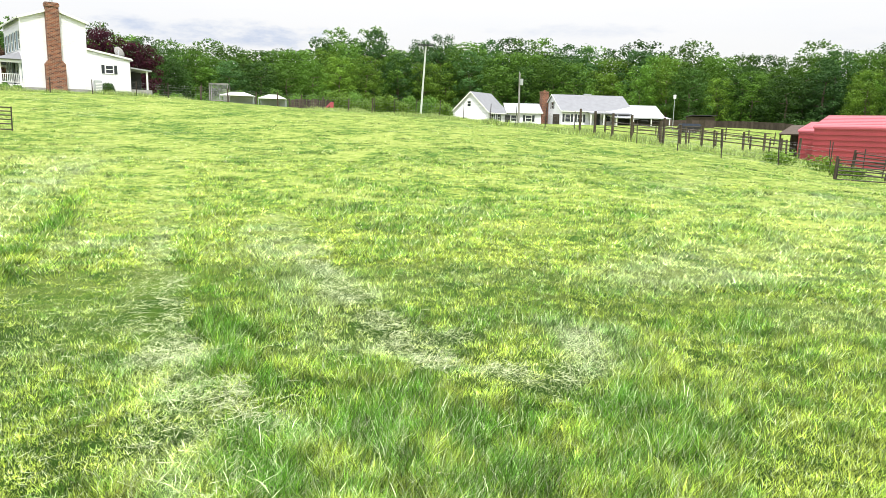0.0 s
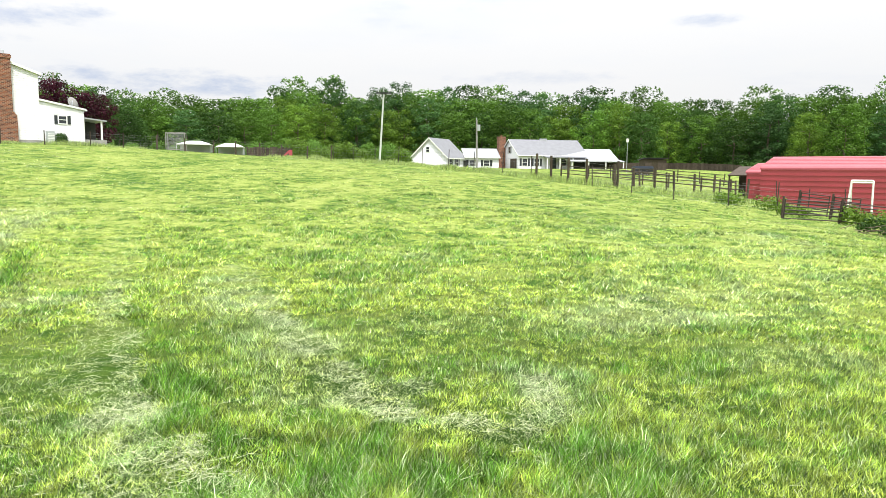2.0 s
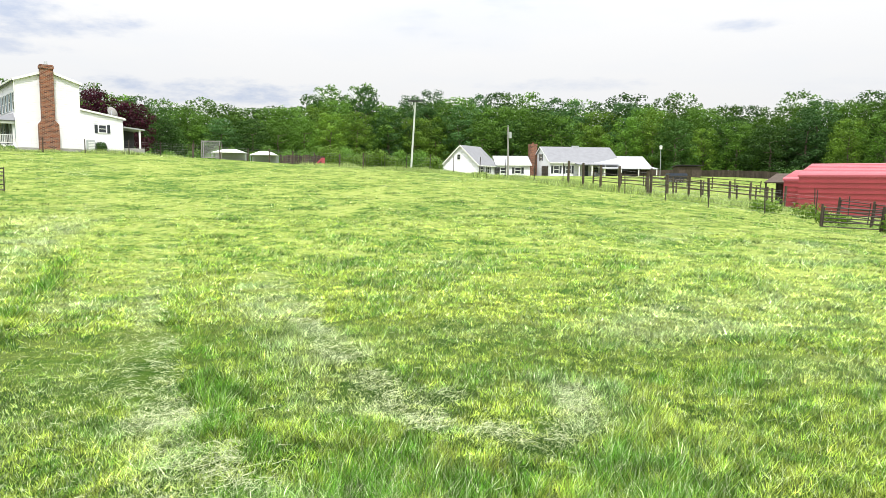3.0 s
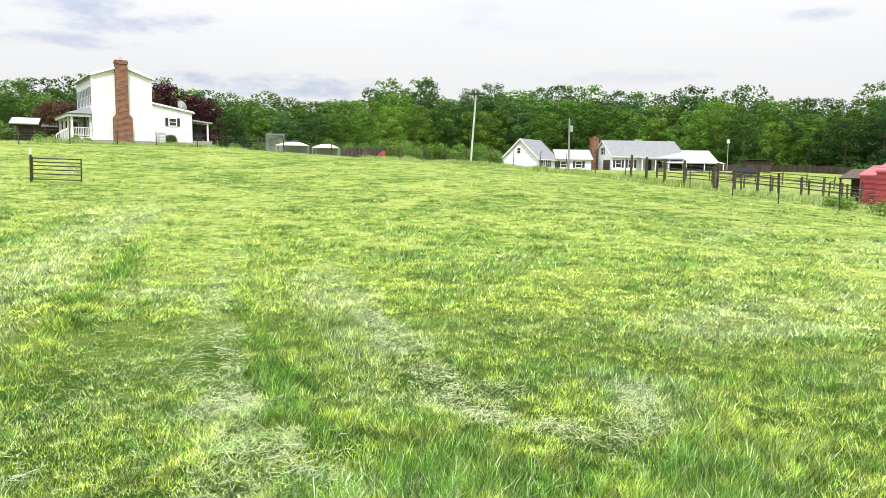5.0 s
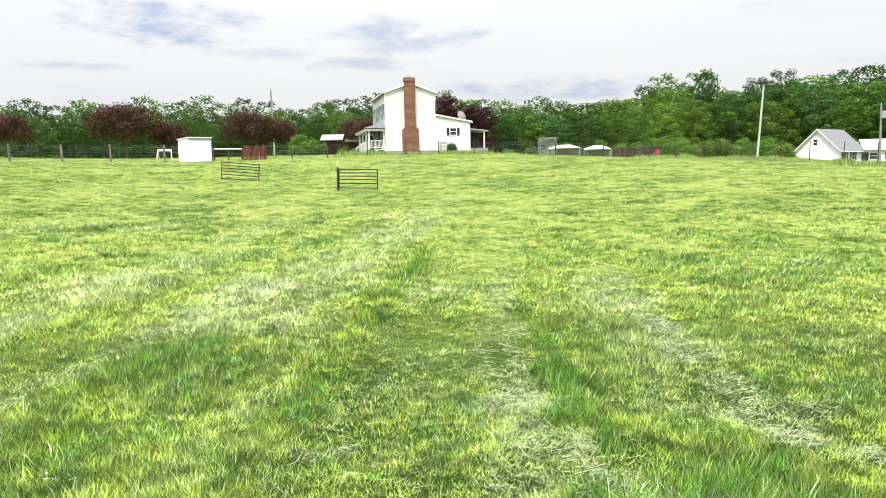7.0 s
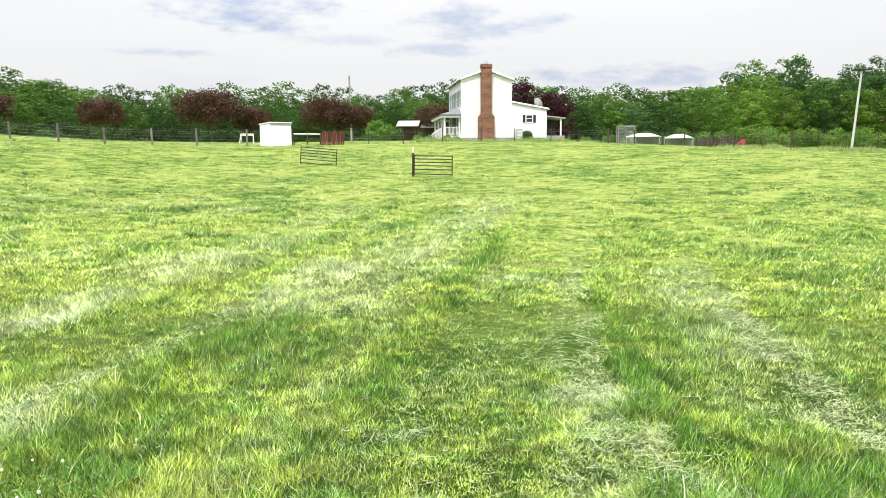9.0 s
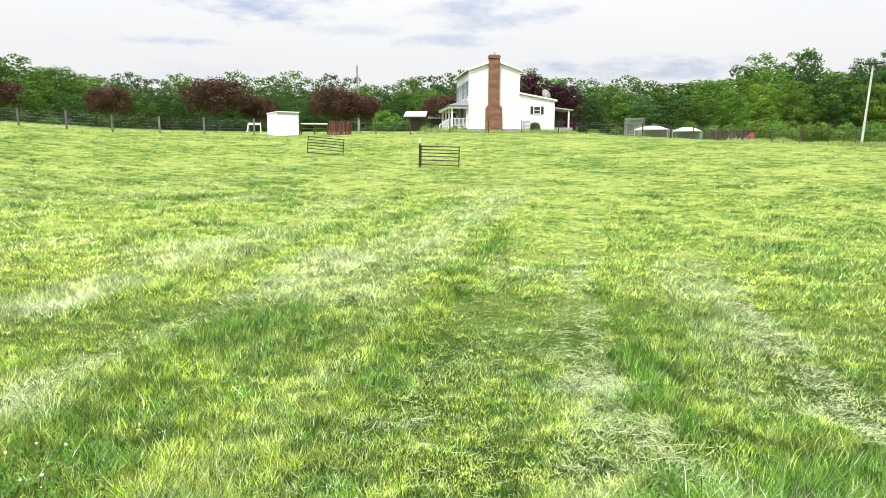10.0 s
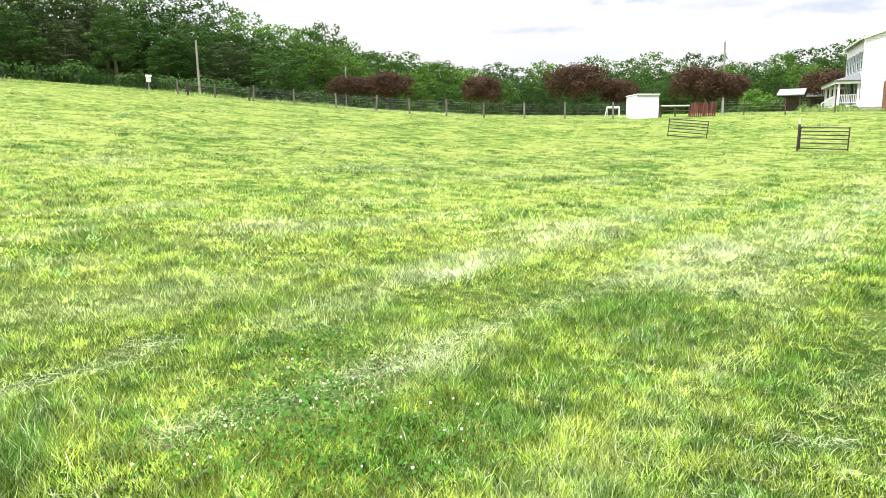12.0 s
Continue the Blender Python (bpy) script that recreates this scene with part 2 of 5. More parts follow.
M_WHITE = material("white_paint", (0.80, 0.80, 0.79), 0.5, 0.05, 1.0, 15.0)
M_ROOF = material("grey_shingles", (0.20, 0.205, 0.22), 0.85, 0.12, 1.5, 18.0, 0.5, gloss=0.15)
M_PALE_ROOF = material("pale_metal_roof", (0.32, 0.33, 0.35), 0.45, 0.08, 1.0, 10.0)
M_BRICK = brick_material("red_brick")
M_GLASS = material("window_glass", (0.03, 0.035, 0.04), 0.08, 0.1)
M_SHUTTER = material("dark_shutter", (0.02, 0.025, 0.03), 0.5, 0.2)
M_BLUE = material("blue_grey_shutter", (0.20, 0.27, 0.32), 0.5, 0.1)
M_STONE = material("grey_foundation", (0.30, 0.29, 0.28), 0.9, 0.3, 2.0, 20.0, 0.5, gloss=0.15)
M_RED = material("red_painted_steel", (0.36, 0.055, 0.075), 0.42, 0.12, 0.7, 12.0)
M_RED_FADED = material("faded_red_roof_steel", (0.37, 0.075, 0.095), 0.4, 0.12, 0.7, 12.0)
M_DARK_STEEL = material("dark_rusty_tube", (0.045, 0.033, 0.03), 0.55, 0.4, 6.0, 50.0, metal=0.3)
M_BLACK = material("black_paint", (0.015, 0.015, 0.017), 0.5, 0.2)
M_WOOD = material("weathered_post", (0.065, 0.053, 0.038), 0.9, 0.35, 3.0, 40.0, 0.6, per_object=0.25, gloss=0.15)
M_DARK_WOOD = material("dark_board", (0.07, 0.055, 0.045), 0.9, 0.3, 3.0, 40.0, 0.6, per_object=0.25, gloss=0.15)
M_RED_WOOD = material("red_brown_board", (0.13, 0.05, 0.042), 0.85, 0.3, 3.0, 40.0, 0.5, per_object=0.3, gloss=0.15)
M_WIRE = material("galvanised_wire", (0.22, 0.22, 0.22), 0.5, 0.2, metal=0.4)
M_GREY = material("grey_metal", (0.42, 0.44, 0.46), 0.45, 0.12, 2.0, 20.0, metal=0.3)
M_POLE = material("pale_pole", (0.52, 0.54, 0.52), 0.6, 0.15, 2.0, 20.0)
M_GREY_POLE = material("grey_weathered_pole", (0.27, 0.26, 0.25), 0.9, 0.2, 2.0, 25.0, 0.4, gloss=0.15)
M_POST = material("grey_fence_post", (0.17, 0.16, 0.14), 0.9, 0.3, 3.0, 30.0, 0.4, per_object=0.3, gloss=0.1)
M_TARP = material("blue_black_tarp", (0.03, 0.04, 0.07), 0.4, 0.3, 3.0, 20.0)
# flat dark colour standing for shade inside porches and passages
M_INNER_SHADE = material("interior_shade", (0.05, 0.05, 0.05), 0.9, 0.3, gloss=0.15)


# ---- builders ----
def mesh_of(name, bm, mat, smooth=False):
    me = bpy.data.meshes.new(name)
    bmesh.ops.recalc_face_normals(bm, faces=bm.faces)
    bm.to_mesh(me)
    bm.free()
    me.materials.append(mat)
    if smooth:
        for f in me.polygons:
            f.use_smooth = True
    return me


def part(name, bm, mat, parent, label="", smooth=False):
    ob = new(name, mesh_of(name, bm, mat, smooth))
    ob.parent = parent
    if label:
        ob["label"] = label
    return ob


def thing(name, m, label, category, group="", kind=""):
    ob = new(name)
    ob.matrix_world = m
    return tagged(ob, label, category, group, kind)


def box(bm, x0, x1, y0, y1, z0, z1, bevel=0.0):
    m = Matrix.LocRotScale(((x0 + x1) / 2, (y0 + y1) / 2, (z0 + z1) / 2), None, (abs(x1 - x0), abs(y1 - y0), abs(z1 - z0)))
    vs = bmesh.ops.create_cube(bm, size=1, matrix=m)["verts"]
    if bevel:
        bmesh.ops.bevel(bm, geom=list({e for v in vs for e in v.link_edges}), offset=bevel, segments=2, affect="EDGES")
    return bm


def boxed(*a, **k):
    return box(bmesh.new(), *a, **k)


def tube(bm, a, b, r0, r1=None, n=8):
    """A round bar from a to b."""
    a, b = Vector(a), Vector(b)
    d = b - a
    m = Matrix.Translation((a + b) / 2) @ d.to_track_quat("Z", "Y").to_matrix().to_4x4()
    bmesh.ops.create_cone(bm, cap_ends=True, segments=n, radius1=r0, radius2=r0 if r1 is None else r1, depth=d.length, matrix=m)
    return bm


def tubed(*a, **k):
    return tube(bmesh.new(), *a, **k)


def slab(bm, corners, thick):
    """A flat plate of four or more corners, with thickness downwards along its normal."""
    vs = [bm.verts.new(c) for c in corners]
    f = bm.faces.new(vs)
    f.normal_update()
    n = f.normal.copy() if f.normal.z > 0 else -f.normal
    ex = bmesh.ops.extrude_face_region(bm, geom=[f])["geom"]
    bmesh.ops.translate(bm, verts=[g for g in ex if isinstance(g, bmesh.types.BMVert)], vec=-n * thick)
    return bm


def prism(bm, outline, y0, y1):
    """An outline in x, z drawn out from y0 to y1."""
    a, b = [bm.verts.new((x, y0, z)) for x, z in outline], [bm.verts.new((x, y1, z)) for x, z in outline]
    bm.faces.new(a), bm.faces.new(b[::-1])
    for i in range(len(a)):
        j = (i + 1) % len(a)
        bm.faces.new((a[j], a[i], b[i], b[j]))
    return bm


# ---- ground ----
HILL_X, HILL_Y, HILL_W = range(-110, 71, 30), range(-40, 141, 30), 27.0
HILLS = [
    [3.43, 1.18, 0.64, -0.1, -0.76, -0.63, -0.26], [4.19, -0.08, 2.22, -0.11, 0.48, 1.8, -2.54], [1.58, 0.78, 1.08, -3.3, 0.36, -3.53, 0.62],
    [2.08, -0.31, 0.8, -0.34, 4.48, -4.09, 3.74], [2.3, -1.92, 3.85, 0.45, -2.33, 0.05, -2.96], [2.23, 0.26, -2.04, -0.06, 0.64, 4.03, -1.5],
    [1.25, 1.19, 0.57, 4.14, -2.17, -2.05, 1.94],
]


def height(x, y):
    """The lie of the land: a sum of soft swells, about 1 m far away."""
    x, y = np.asarray(x, float), np.asarray(y, float)
    z = np.ones(np.broadcast(x, y).shape)
    for b, row in zip(HILL_Y, HILLS):
        for a, c in zip(HILL_X, row):
            z = z + c * np.exp(-((x - a) ** 2 + (y - b) ** 2) / (2 * HILL_W ** 2))
    return z


def hz(x, y):
    return float(height(x, y))


def polar(az, d):
    """The spot d metres from the middle of the walk; az: degrees to the left of +y."""
    a = radians(az)
    return -math.sin(a) * d, math.cos(a) * d


def spot(az, d, up=0.0, turn=0.0):
    x, y = polar(az, d)
    return pose(x, y, hz(x, y) + up, 0, 0, turn)


rng = np.random.default_rng(7)
_lat = rng.random((256, 256))


def vnoise(x, y, size):
    """Smooth value noise in 0..1 with swells of the given size."""
    u, v = np.asarray(x) / size + 500.3, np.asarray(y) / size + 500.7
    i, j = np.floor(u).astype(int), np.floor(v).astype(int)
    f, g = u - i, v - j
    f, g = f * f * (3 - 2 * f), g * g * (3 - 2 * g)
    L = lambda a, b: _lat[a % 256, b % 256]
    return (L(i, j) * (1 - f) + L(i + 1, j) * f) * (1 - g) + (L(i, j + 1) * (1 - f) + L(i + 1, j + 1) * f) * g


def raw_mesh(name, verts, faces_n, mat, attrs=()):
    """A mesh from arrays: verts (k, 3); faces_n: (index array (m, n))."""
    me = bpy.data.meshes.new(name)
    verts, faces_n = np.asarray(verts, np.float32), np.asarray(faces_n, np.int32)
    me.vertices.add(len(verts))
    me.vertices.foreach_set("co", verts.ravel())
    m, n = faces_n.shape
    me.loops.add(m * n)
    me.loops.foreach_set("vertex_index", faces_n.ravel())
    me.polygons.add(m)
    me.polygons.foreach_set("loop_start", np.arange(0, m * n, n, dtype=np.int32))
    me.update(calc_edges=True)
    for key, values in attrs:
        me.attributes.new(key, "FLOAT", "POINT").data.foreach_set("value", np.asarray(values, np.float32))
    me.materials.append(mat)
    return me


def build_ground():
    rs = np.concatenate([[0.0], np.linspace(0.3, 14, 70), np.geomspace(14.5, 260, 90), [400, 800, 1600, 4000]])
    az = np.linspace(0, 2 * np.pi, 361)[:-1]
    R, A = np.meshgrid(rs, az, indexing="ij")
    X, Y = -np.sin(A) * R, np.cos(A) * R
    Z = height(X, Y) + (0.10 * (vnoise(X, Y, 1.3) - 0.5) + 0.16 * (vnoise(X, Y, 3.7) - 0.5)) * np.clip(1.2 - R / 90, 0, 1)
    n, k = R.shape
    i, j = np.meshgrid(np.arange(n - 1), np.arange(k), indexing="ij")
    q = np.stack([i * k + j, (i + 1) * k + j, (i + 1) * k + (j + 1) % k, i * k + (j + 1) % k], -1).reshape(-1, 4)[:, ::-1]
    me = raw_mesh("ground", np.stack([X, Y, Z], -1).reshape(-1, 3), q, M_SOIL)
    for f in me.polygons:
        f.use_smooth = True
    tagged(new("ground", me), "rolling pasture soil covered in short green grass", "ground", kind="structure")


def lie(x, y):
    """Ground height with its small bumps."""
    r = np.hypot(x, y)
    return height(x, y) + (0.10 * (vnoise(x, y, 1.3) - 0.5) + 0.16 * (vnoise(x, y, 3.7) - 0.5)) * np.clip(1.2 - r / 90, 0, 1)


build_ground()
# ---- grass ----
# worn lines through the pasture: points, half width and how thick the clippings lie
TRACKS = [
    ([(-1.25, 3.0), (-1.75, 4.05), (-2.25, 5.0)], 0.34, 0.50),
    ([(-2.2, 4.95), (-2.55, 5.6), (-3.05, 6.5), (-3.5, 7.6)], 0.27, 1.35),
    ([(-3.5, 7.6), (-4.5, 9.9), (-5.2, 11.6)], 0.22, 0.60),
    ([(-5.2, 11.6), (-8.2, 19.0), (-12.4, 29.0), (-19.8, 47.0)], 0.40, 0.34),
    ([(-0.3, 5.0), (-0.6, 5.7), (-0.9, 6.35)], 0.20, 0.85), ([(-1.2, 7.1), (-1.5, 7.6), (-2.0, 8.8)], 0.22, 1.15),
    ([(-2.2, 9.4), (-2.65, 10.7), (-3.9, 13.5)], 0.30, 0.75),
    ([(-0.65, 5.3), (-0.18, 5.85)], 0.18, 0.9), ([(0.17, 4.9), (0.46, 4.62)], 0.16, 0.95), ([(0.62, 4.75), (0.87, 5.28), (0.89, 6.05)], 0.17, 0.85),
    ([(-5.1, 2.1), (-5.57, 2.6), (-5.9, 3.3)], 0.22, 0.9), ([(-6.1, 3.6), (-7.2, 5.7), (-7.6, 7.5)], 0.24, 0.55),
    ([(-8.4, 3.85), (-8.6, 4.65)], 0.2, 0.85), ([(-7.3, 6.3), (-7.6, 6.9)], 0.2, 0.8),
    ([(-4.3, 0.2), (-4.57, 0.68), (-4.77, 1.15), (-4.96, 1.54), (-5.15, 2.1)], 0.17, 0.9),
    ([(-5.5, -0.7), (-5.85, -0.3), (-6.0, 0.05), (-6.5, 0.45)], 0.2, 0.75), ([(-3.0, 3.4), (-2.85, 3.6)], 0.1, 0.6),
    ([(-1.55, 4.35), (-1.4, 3.9)], 0.14, 0.8), ([(-1.2, 3.7), (-0.95, 3.5)], 0.16, 0.7),
]
# strips of pale standing grass
PALE = [([(-6.6, 6.6), (-7.8, 8.8), (-9.7, 13.5), (-12.2, 20.3), (-13.2, 24.1)], 0.9, 0.60), ([(-9.8, 7.0), (-12.5, 11.5), (-17.0, 19.0)], 0.7, 0.5),
        ([(5.1, 10.6), (7.2, 14.1), (9.5, 22.0)], 1.2, 0.28), ([(-1.0, 5.6), (-1.7, 7.2), (-2.6, 9.0), (-3.6, 11.6)], 0.35, 0.5),
        ([(2.6, 9.5), (4.2, 14.0), (7.0, 24.0)], 0.8, 0.2), ([(-6.8, 1.6), (-7.9, 3.0), (-9.4, 5.2)], 0.4, 0.5)]
# ridges of longer, darker grass
TALL = [([(-3.6, 3.9), (-4.64, 6.05), (-5.7, 8.4), (-6.9, 11.2), (-9.4, 16.7)], 0.2, 1.0),
        ([(-1.0, 3.0), (-1.45, 4.3), (-2.0, 5.5), (-2.75, 6.9), (-3.3, 8.0), (-4.2, 9.9)], 0.19, 0.9),
        ([(-4.5, 1.9), (-5.5, 3.5), (-6.0, 4.6), (-6.1, 5.6)], 0.30, 0.8), ([(-3.9, 0.9), (-4.3, 1.6)], 0.3, 0.7),
        ([(-0.75, 4.1), (-1.3, 5.8), (-2.2, 8.2)], 0.28, 0.35), ([(-0.5, 4.6), (0.2, 4.0), (1.0, 4.2)], 0.3, 0.2), ([(1.9, 6.9), (2.8, 7.3)], 0.25, 0.6),
        ([(-6.8, 0.4), (-7.6, 1.4), (-8.8, 3.2)], 0.25, 0.6)]
MOWN = [([(-2.4, 2.7), (-2.8, 3.65), (-3.5, 5.2), (-4.6, 7.7), (-6.2, 11.6), (-9.25, 20.0), (-21.0, 50.0)], 0.50)]   # the short-cut lane between the worn lines


def near_line(x, y, pts):
    best = np.full(np.shape(x), 1e9)
    for (ax, ay), (bx, by) in zip(pts, pts[1:]):
        t = np.clip(((x - ax) * (bx - ax) + (y - ay) * (by - ay)) / ((bx - ax) ** 2 + (by - ay) ** 2), 0, 1)
        best = np.minimum(best, np.hypot(x - ax - t * (bx - ax), y - ay - t * (by - ay)))
    return best


def wear(x, y):
    w = np.zeros(np.shape(x))
    jag = 0.6 + 0.9 * vnoise(x, y, 0.5)
    for pts, half, amount in TRACKS:
        w = np.maximum(w, amount * np.clip(1.35 - near_line(x, y, pts) / (half * jag), 0, 1))
    return w


def lane(x, y):
    return np.maximum.reduce([np.clip(2 - near_line(x, y, p) / h, 0, 1) for p, h in MOWN])


def scatter(n, r0, r1, power, a0=-42.0, a1=104.0):
    """Random places in a sector, thinning out with distance."""
    u = rng.random(n)
    p = 1.001 - power
    r = (r0 ** p + u * (r1 ** p - r0 ** p)) ** (1 / p)
    a = np.radians(a0 + (a1 - a0) * rng.random(n))
    return -np.sin(a) * r, np.cos(a) * r


def blades(name, x, y, tall, wide, lean, segments, label, mat=None, each=1, loose=0.02):
    """Blades in tufts: so many blades each, that far from the tuft's middle, leaning outwards."""
    cx, cy = np.repeat(x, each), np.repeat(y, each)
    n = len(cx)
    tone = np.repeat(0.34 + 1.15 * rng.random(len(x)), each)
    ox, oy = rng.normal(0, loose, n), rng.normal(0, loose, n)
    x, y = cx + ox, cy + oy
    tone = tone * (0.52 + 1.05 * vnoise(x + 3, y + 8, 0.10 if loose < 0.04 else 0.22 if loose < 0.08 else 0.45))
    z = lie(x, y) - 0.01
    r = np.hypot(x, y)
    far = np.clip((r - 7) / 14, 0, 1)
    # along and across the mower's runs, towards the house
    u, v = -0.42 * x + 0.907 * y, 0.907 * x + 0.42 * y
    left = np.clip((-v - 0.5) / 3, 0, 1)
    runs = vnoise(u / 5 + 11, v, 0.75)
    tuft, patch, drift = vnoise(x, y, 0.32), vnoise(x + 91, y, 2.1), vnoise(x, y + 37, 7.0)
    clump, speck = vnoise(x + 17, y + 29, 0.8), vnoise(x - 40, y + 3, 0.17)
    hummock = np.clip(vnoise(x * 0.6 + 7, y + 61, 0.62) * 3.4 - 1.9, 0, 1)
    worn, cut = wear(x, y), lane(x, y)
    ridge = np.maximum.reduce([a * np.clip(1.6 - near_line(x, y, p) / (w * (0.6 + 0.8 * tuft)), 0, 1) for p, w, a in TALL])
    pale = np.maximum.reduce([a * np.clip(1.6 - near_line(x, y, p) / w, 0, 1) for p, w, a in PALE])
    h = tall * (0.42 + 0.55 * tuft + 0.55 * np.clip(clump * 2.4 - 1.0, 0, 1.2) + 0.9 * hummock * far + 0.35 * left * runs) * (0.5 + 0.8 * rng.random(n)) * (1 - 0.5 * worn) * (1 - 0.35 * cut * (1 - ridge)) * (1 + 0.45 * ridge)
    lush = np.clip((clump - 0.5) * 0.8 + (speck - 0.5) * 1.3 + (tuft - 0.5) * 0.5 + (patch - 0.5) * 0.45 + (drift - 0.5) * 0.3 + 0.42 * ridge + 1.0 * hummock * far + 0.30 - 0.16 * far - 0.3 * pale + left * (0.5 - runs) * 0.7 + rng.normal(0, 0.30, n), 0, 1)
    dry = np.clip(worn * 0.42 + pale * (0.35 + 0.5 * tuft) + np.clip(vnoise(x + 13, y + 5, 1.1) * vnoise(x, y + 71, 4.5) - 0.36, 0, 1) * 0.9 + left * np.clip(runs - 0.55, 0, 1) * 1.1 + (rng.random(n) < 0.14) * 0.8 + 0.4 * ((x > 8) & (r > 54)) - 0.3 * ridge + rng.normal(0, 0.08, n), 0, 1)
    turn, bend = rng.random(n) * 2 * np.pi, lean * (0.25 + 1.2 * rng.random(n)) * (1 + 1.2 * worn)
    wd = np.where(rng.random(n) < 0.7, np.arctan2(oy, ox) + rng.normal(0, 0.6, n), np.arctan2(-0.3, 0.7) + rng.normal(0, 1.2, n))
    sx, sy = np.cos(turn) * wide / 2 * (0.6 + 0.8 * rng.random(n)), np.sin(turn) * wide / 2
    bx, by = np.cos(wd) * bend * h, np.sin(wd) * bend * h
    if segments == 2:
        V = np.stack([np.stack([x - sx, y - sy, z], -1), np.stack([x + sx, y + sy, z], -1),
                      np.stack([x + sx * 0.7 + bx * 0.35, y + sy * 0.7 + by * 0.35, z + h * 0.6], -1),
                      np.stack([x - sx * 0.7 + bx * 0.35, y - sy * 0.7 + by * 0.35, z + h * 0.6], -1),
                      np.stack([x + bx, y + by, z + h], -1)], 1)
        b = (np.arange(n) * 5)[:, None]
        F = np.concatenate([b + [0, 1, 2], b + [0, 2, 3], b + [3, 2, 4]])
    else:
        V = np.stack([np.stack([x - sx, y - sy, z], -1), np.stack([x + sx, y + sy, z], -1), np.stack([x + bx, y + by, z + h], -1)], 1)
        F = (np.arange(n) * 3)[:, None] + [0, 1, 2]
    k = V.shape[1]
    me = raw_mesh(name, V.reshape(-1, 3), F, mat or M_GRASS, [("lush", np.repeat(lush, k)), ("dry", np.repeat(dry, k)), ("tone", np.repeat(tone, k))])
    tagged(new(name, me), label, "grass", kind="stuff")


blades("grass", *scatter(8000, 2.4, 9.5, 1.3), 0.085, 0.0044, 0.6, 2, "bright green pasture grass, ankle high and uneven", None, 7, 0.02)
blades("grass", *scatter(50000, 2.4, 10.5, 1.1), 0.066, 0.0046, 0.8, 1, "bright green pasture grass, ankle high and uneven", None, 14, 0.026)
blades("grass", *scatter(50000, 9.0, 27.0, 1.2), 0.070, 0.015, 1.0, 1, "bright yellow-green pasture grass in low tufts", None, 8, 0.05)
blades("grass", *scatter(56000, 23.0, 84.0, 1.0), 0.046, 0.034, 1.4, 1, "short yellow-green grass on the rising pasture", M_FAR_GRASS, 6, 0.11)


# the same sward round the walker and behind, thinner
blades("grass", *scatter(45000, 0.1, 14.0, 0.4, 104.0, 318.0), 0.11, 0.016, 0.9, 1, "ankle-high green pasture grass behind the viewpoint")
blades("grass", *scatter(16000, 0.05, 2.6, 0.2), 0.09, 0.009, 0.9, 1, "ankle-high green pasture grass underfoot")


def clippings():
    """Pale cut grass lying flat along the worn lines."""
    xs, ys = scatter(520000, 2.0, 20.0, 1.0)
    keep = rng.random(len(xs)) < np.clip(wear(xs, ys) * 1.25 - 0.2, 0, 1) * (0.05 + 0.95 * vnoise(xs, ys, 0.28) ** 1.6) + 0.02 + 0.035 * lane(xs, ys)
    x, y = xs[keep], ys[keep]
    n = len(x)
    z = lie(x, y) + 0.01 + 0.05 * rng.random(n)
    a, l = rng.random(n) * 2 * np.pi, 0.03 + 0.13 * rng.random(n) ** 2
    w = 0.0005 + 0.00013 * np.hypot(x, y)
    cx, cy, px, py = np.cos(a) * l, np.sin(a) * l, -np.sin(a) * w, np.cos(a) * w
    dz = rng.normal(0, 0.02, n)
    V = np.stack([np.stack([x - px, y - py, z], -1), np.stack([x + px, y + py, z + 0.002], -1), np.stack([x + cx, y + cy, z + dz], -1)], 1)
    me = raw_mesh("cut_grass", V.reshape(-1, 3), (np.arange(n) * 3)[:, None] + [0, 1, 2], M_CUT)
    tagged(new("cut_grass", me), "pale dry grass clippings lying along the mown tracks", "cut grass", kind="stuff")


clippings()


def clover():
    """Low dark leaf patches with white blooms."""
    cx = [(-4.1, 0.7), (-3.9, 1.3), (-4.7, 1.1), (-5.6, 1.5)]
    P = np.concatenate([np.array(c) + rng.normal(0, 0.34, (900, 2)) for c in cx])
    x, y = P.T
    n = len(x)
    z = lie(x, y) + 0.03 + 0.06 * rng.random(n)
    a, s = rng.random(n) * 2 * np.pi, 0.008 + 0.008 * rng.random(n)
    V = np.stack([np.stack([x + s * np.cos(a + q), y + s * np.sin(a + q), z + rng.normal(0, 0.008, n)], -1) for q in (0, 1.6, 3.1, 4.7)], 1)
    me = raw_mesh("clover_patch", V.reshape(-1, 3), (np.arange(n) * 4)[:, None] + [0, 1, 2, 3], M_CLOVER)
    tagged(new("clover_patch", me), "low dark green clover leaves among the grass", "clover", kind="stuff")
    bm = bmesh.new()
    for c in cx:
        for _ in range(14):
            px, py = c[0] + rng.normal(0, 0.4), c[1] + rng.normal(0, 0.4)
            bmesh.ops.create_icosphere(bm, subdivisions=1, radius=0.005 + 0.005 * rng.random(), matrix=Matrix.Translation((px, py, float(lie(px, py)) + 0.09 + 0.05 * rng.random())))
    tagged(new("clover_bloom", mesh_of("clover_bloom", bm, M_BLOOM)), "small white clover blooms among the grass", "clover", kind="stuff")


clover()


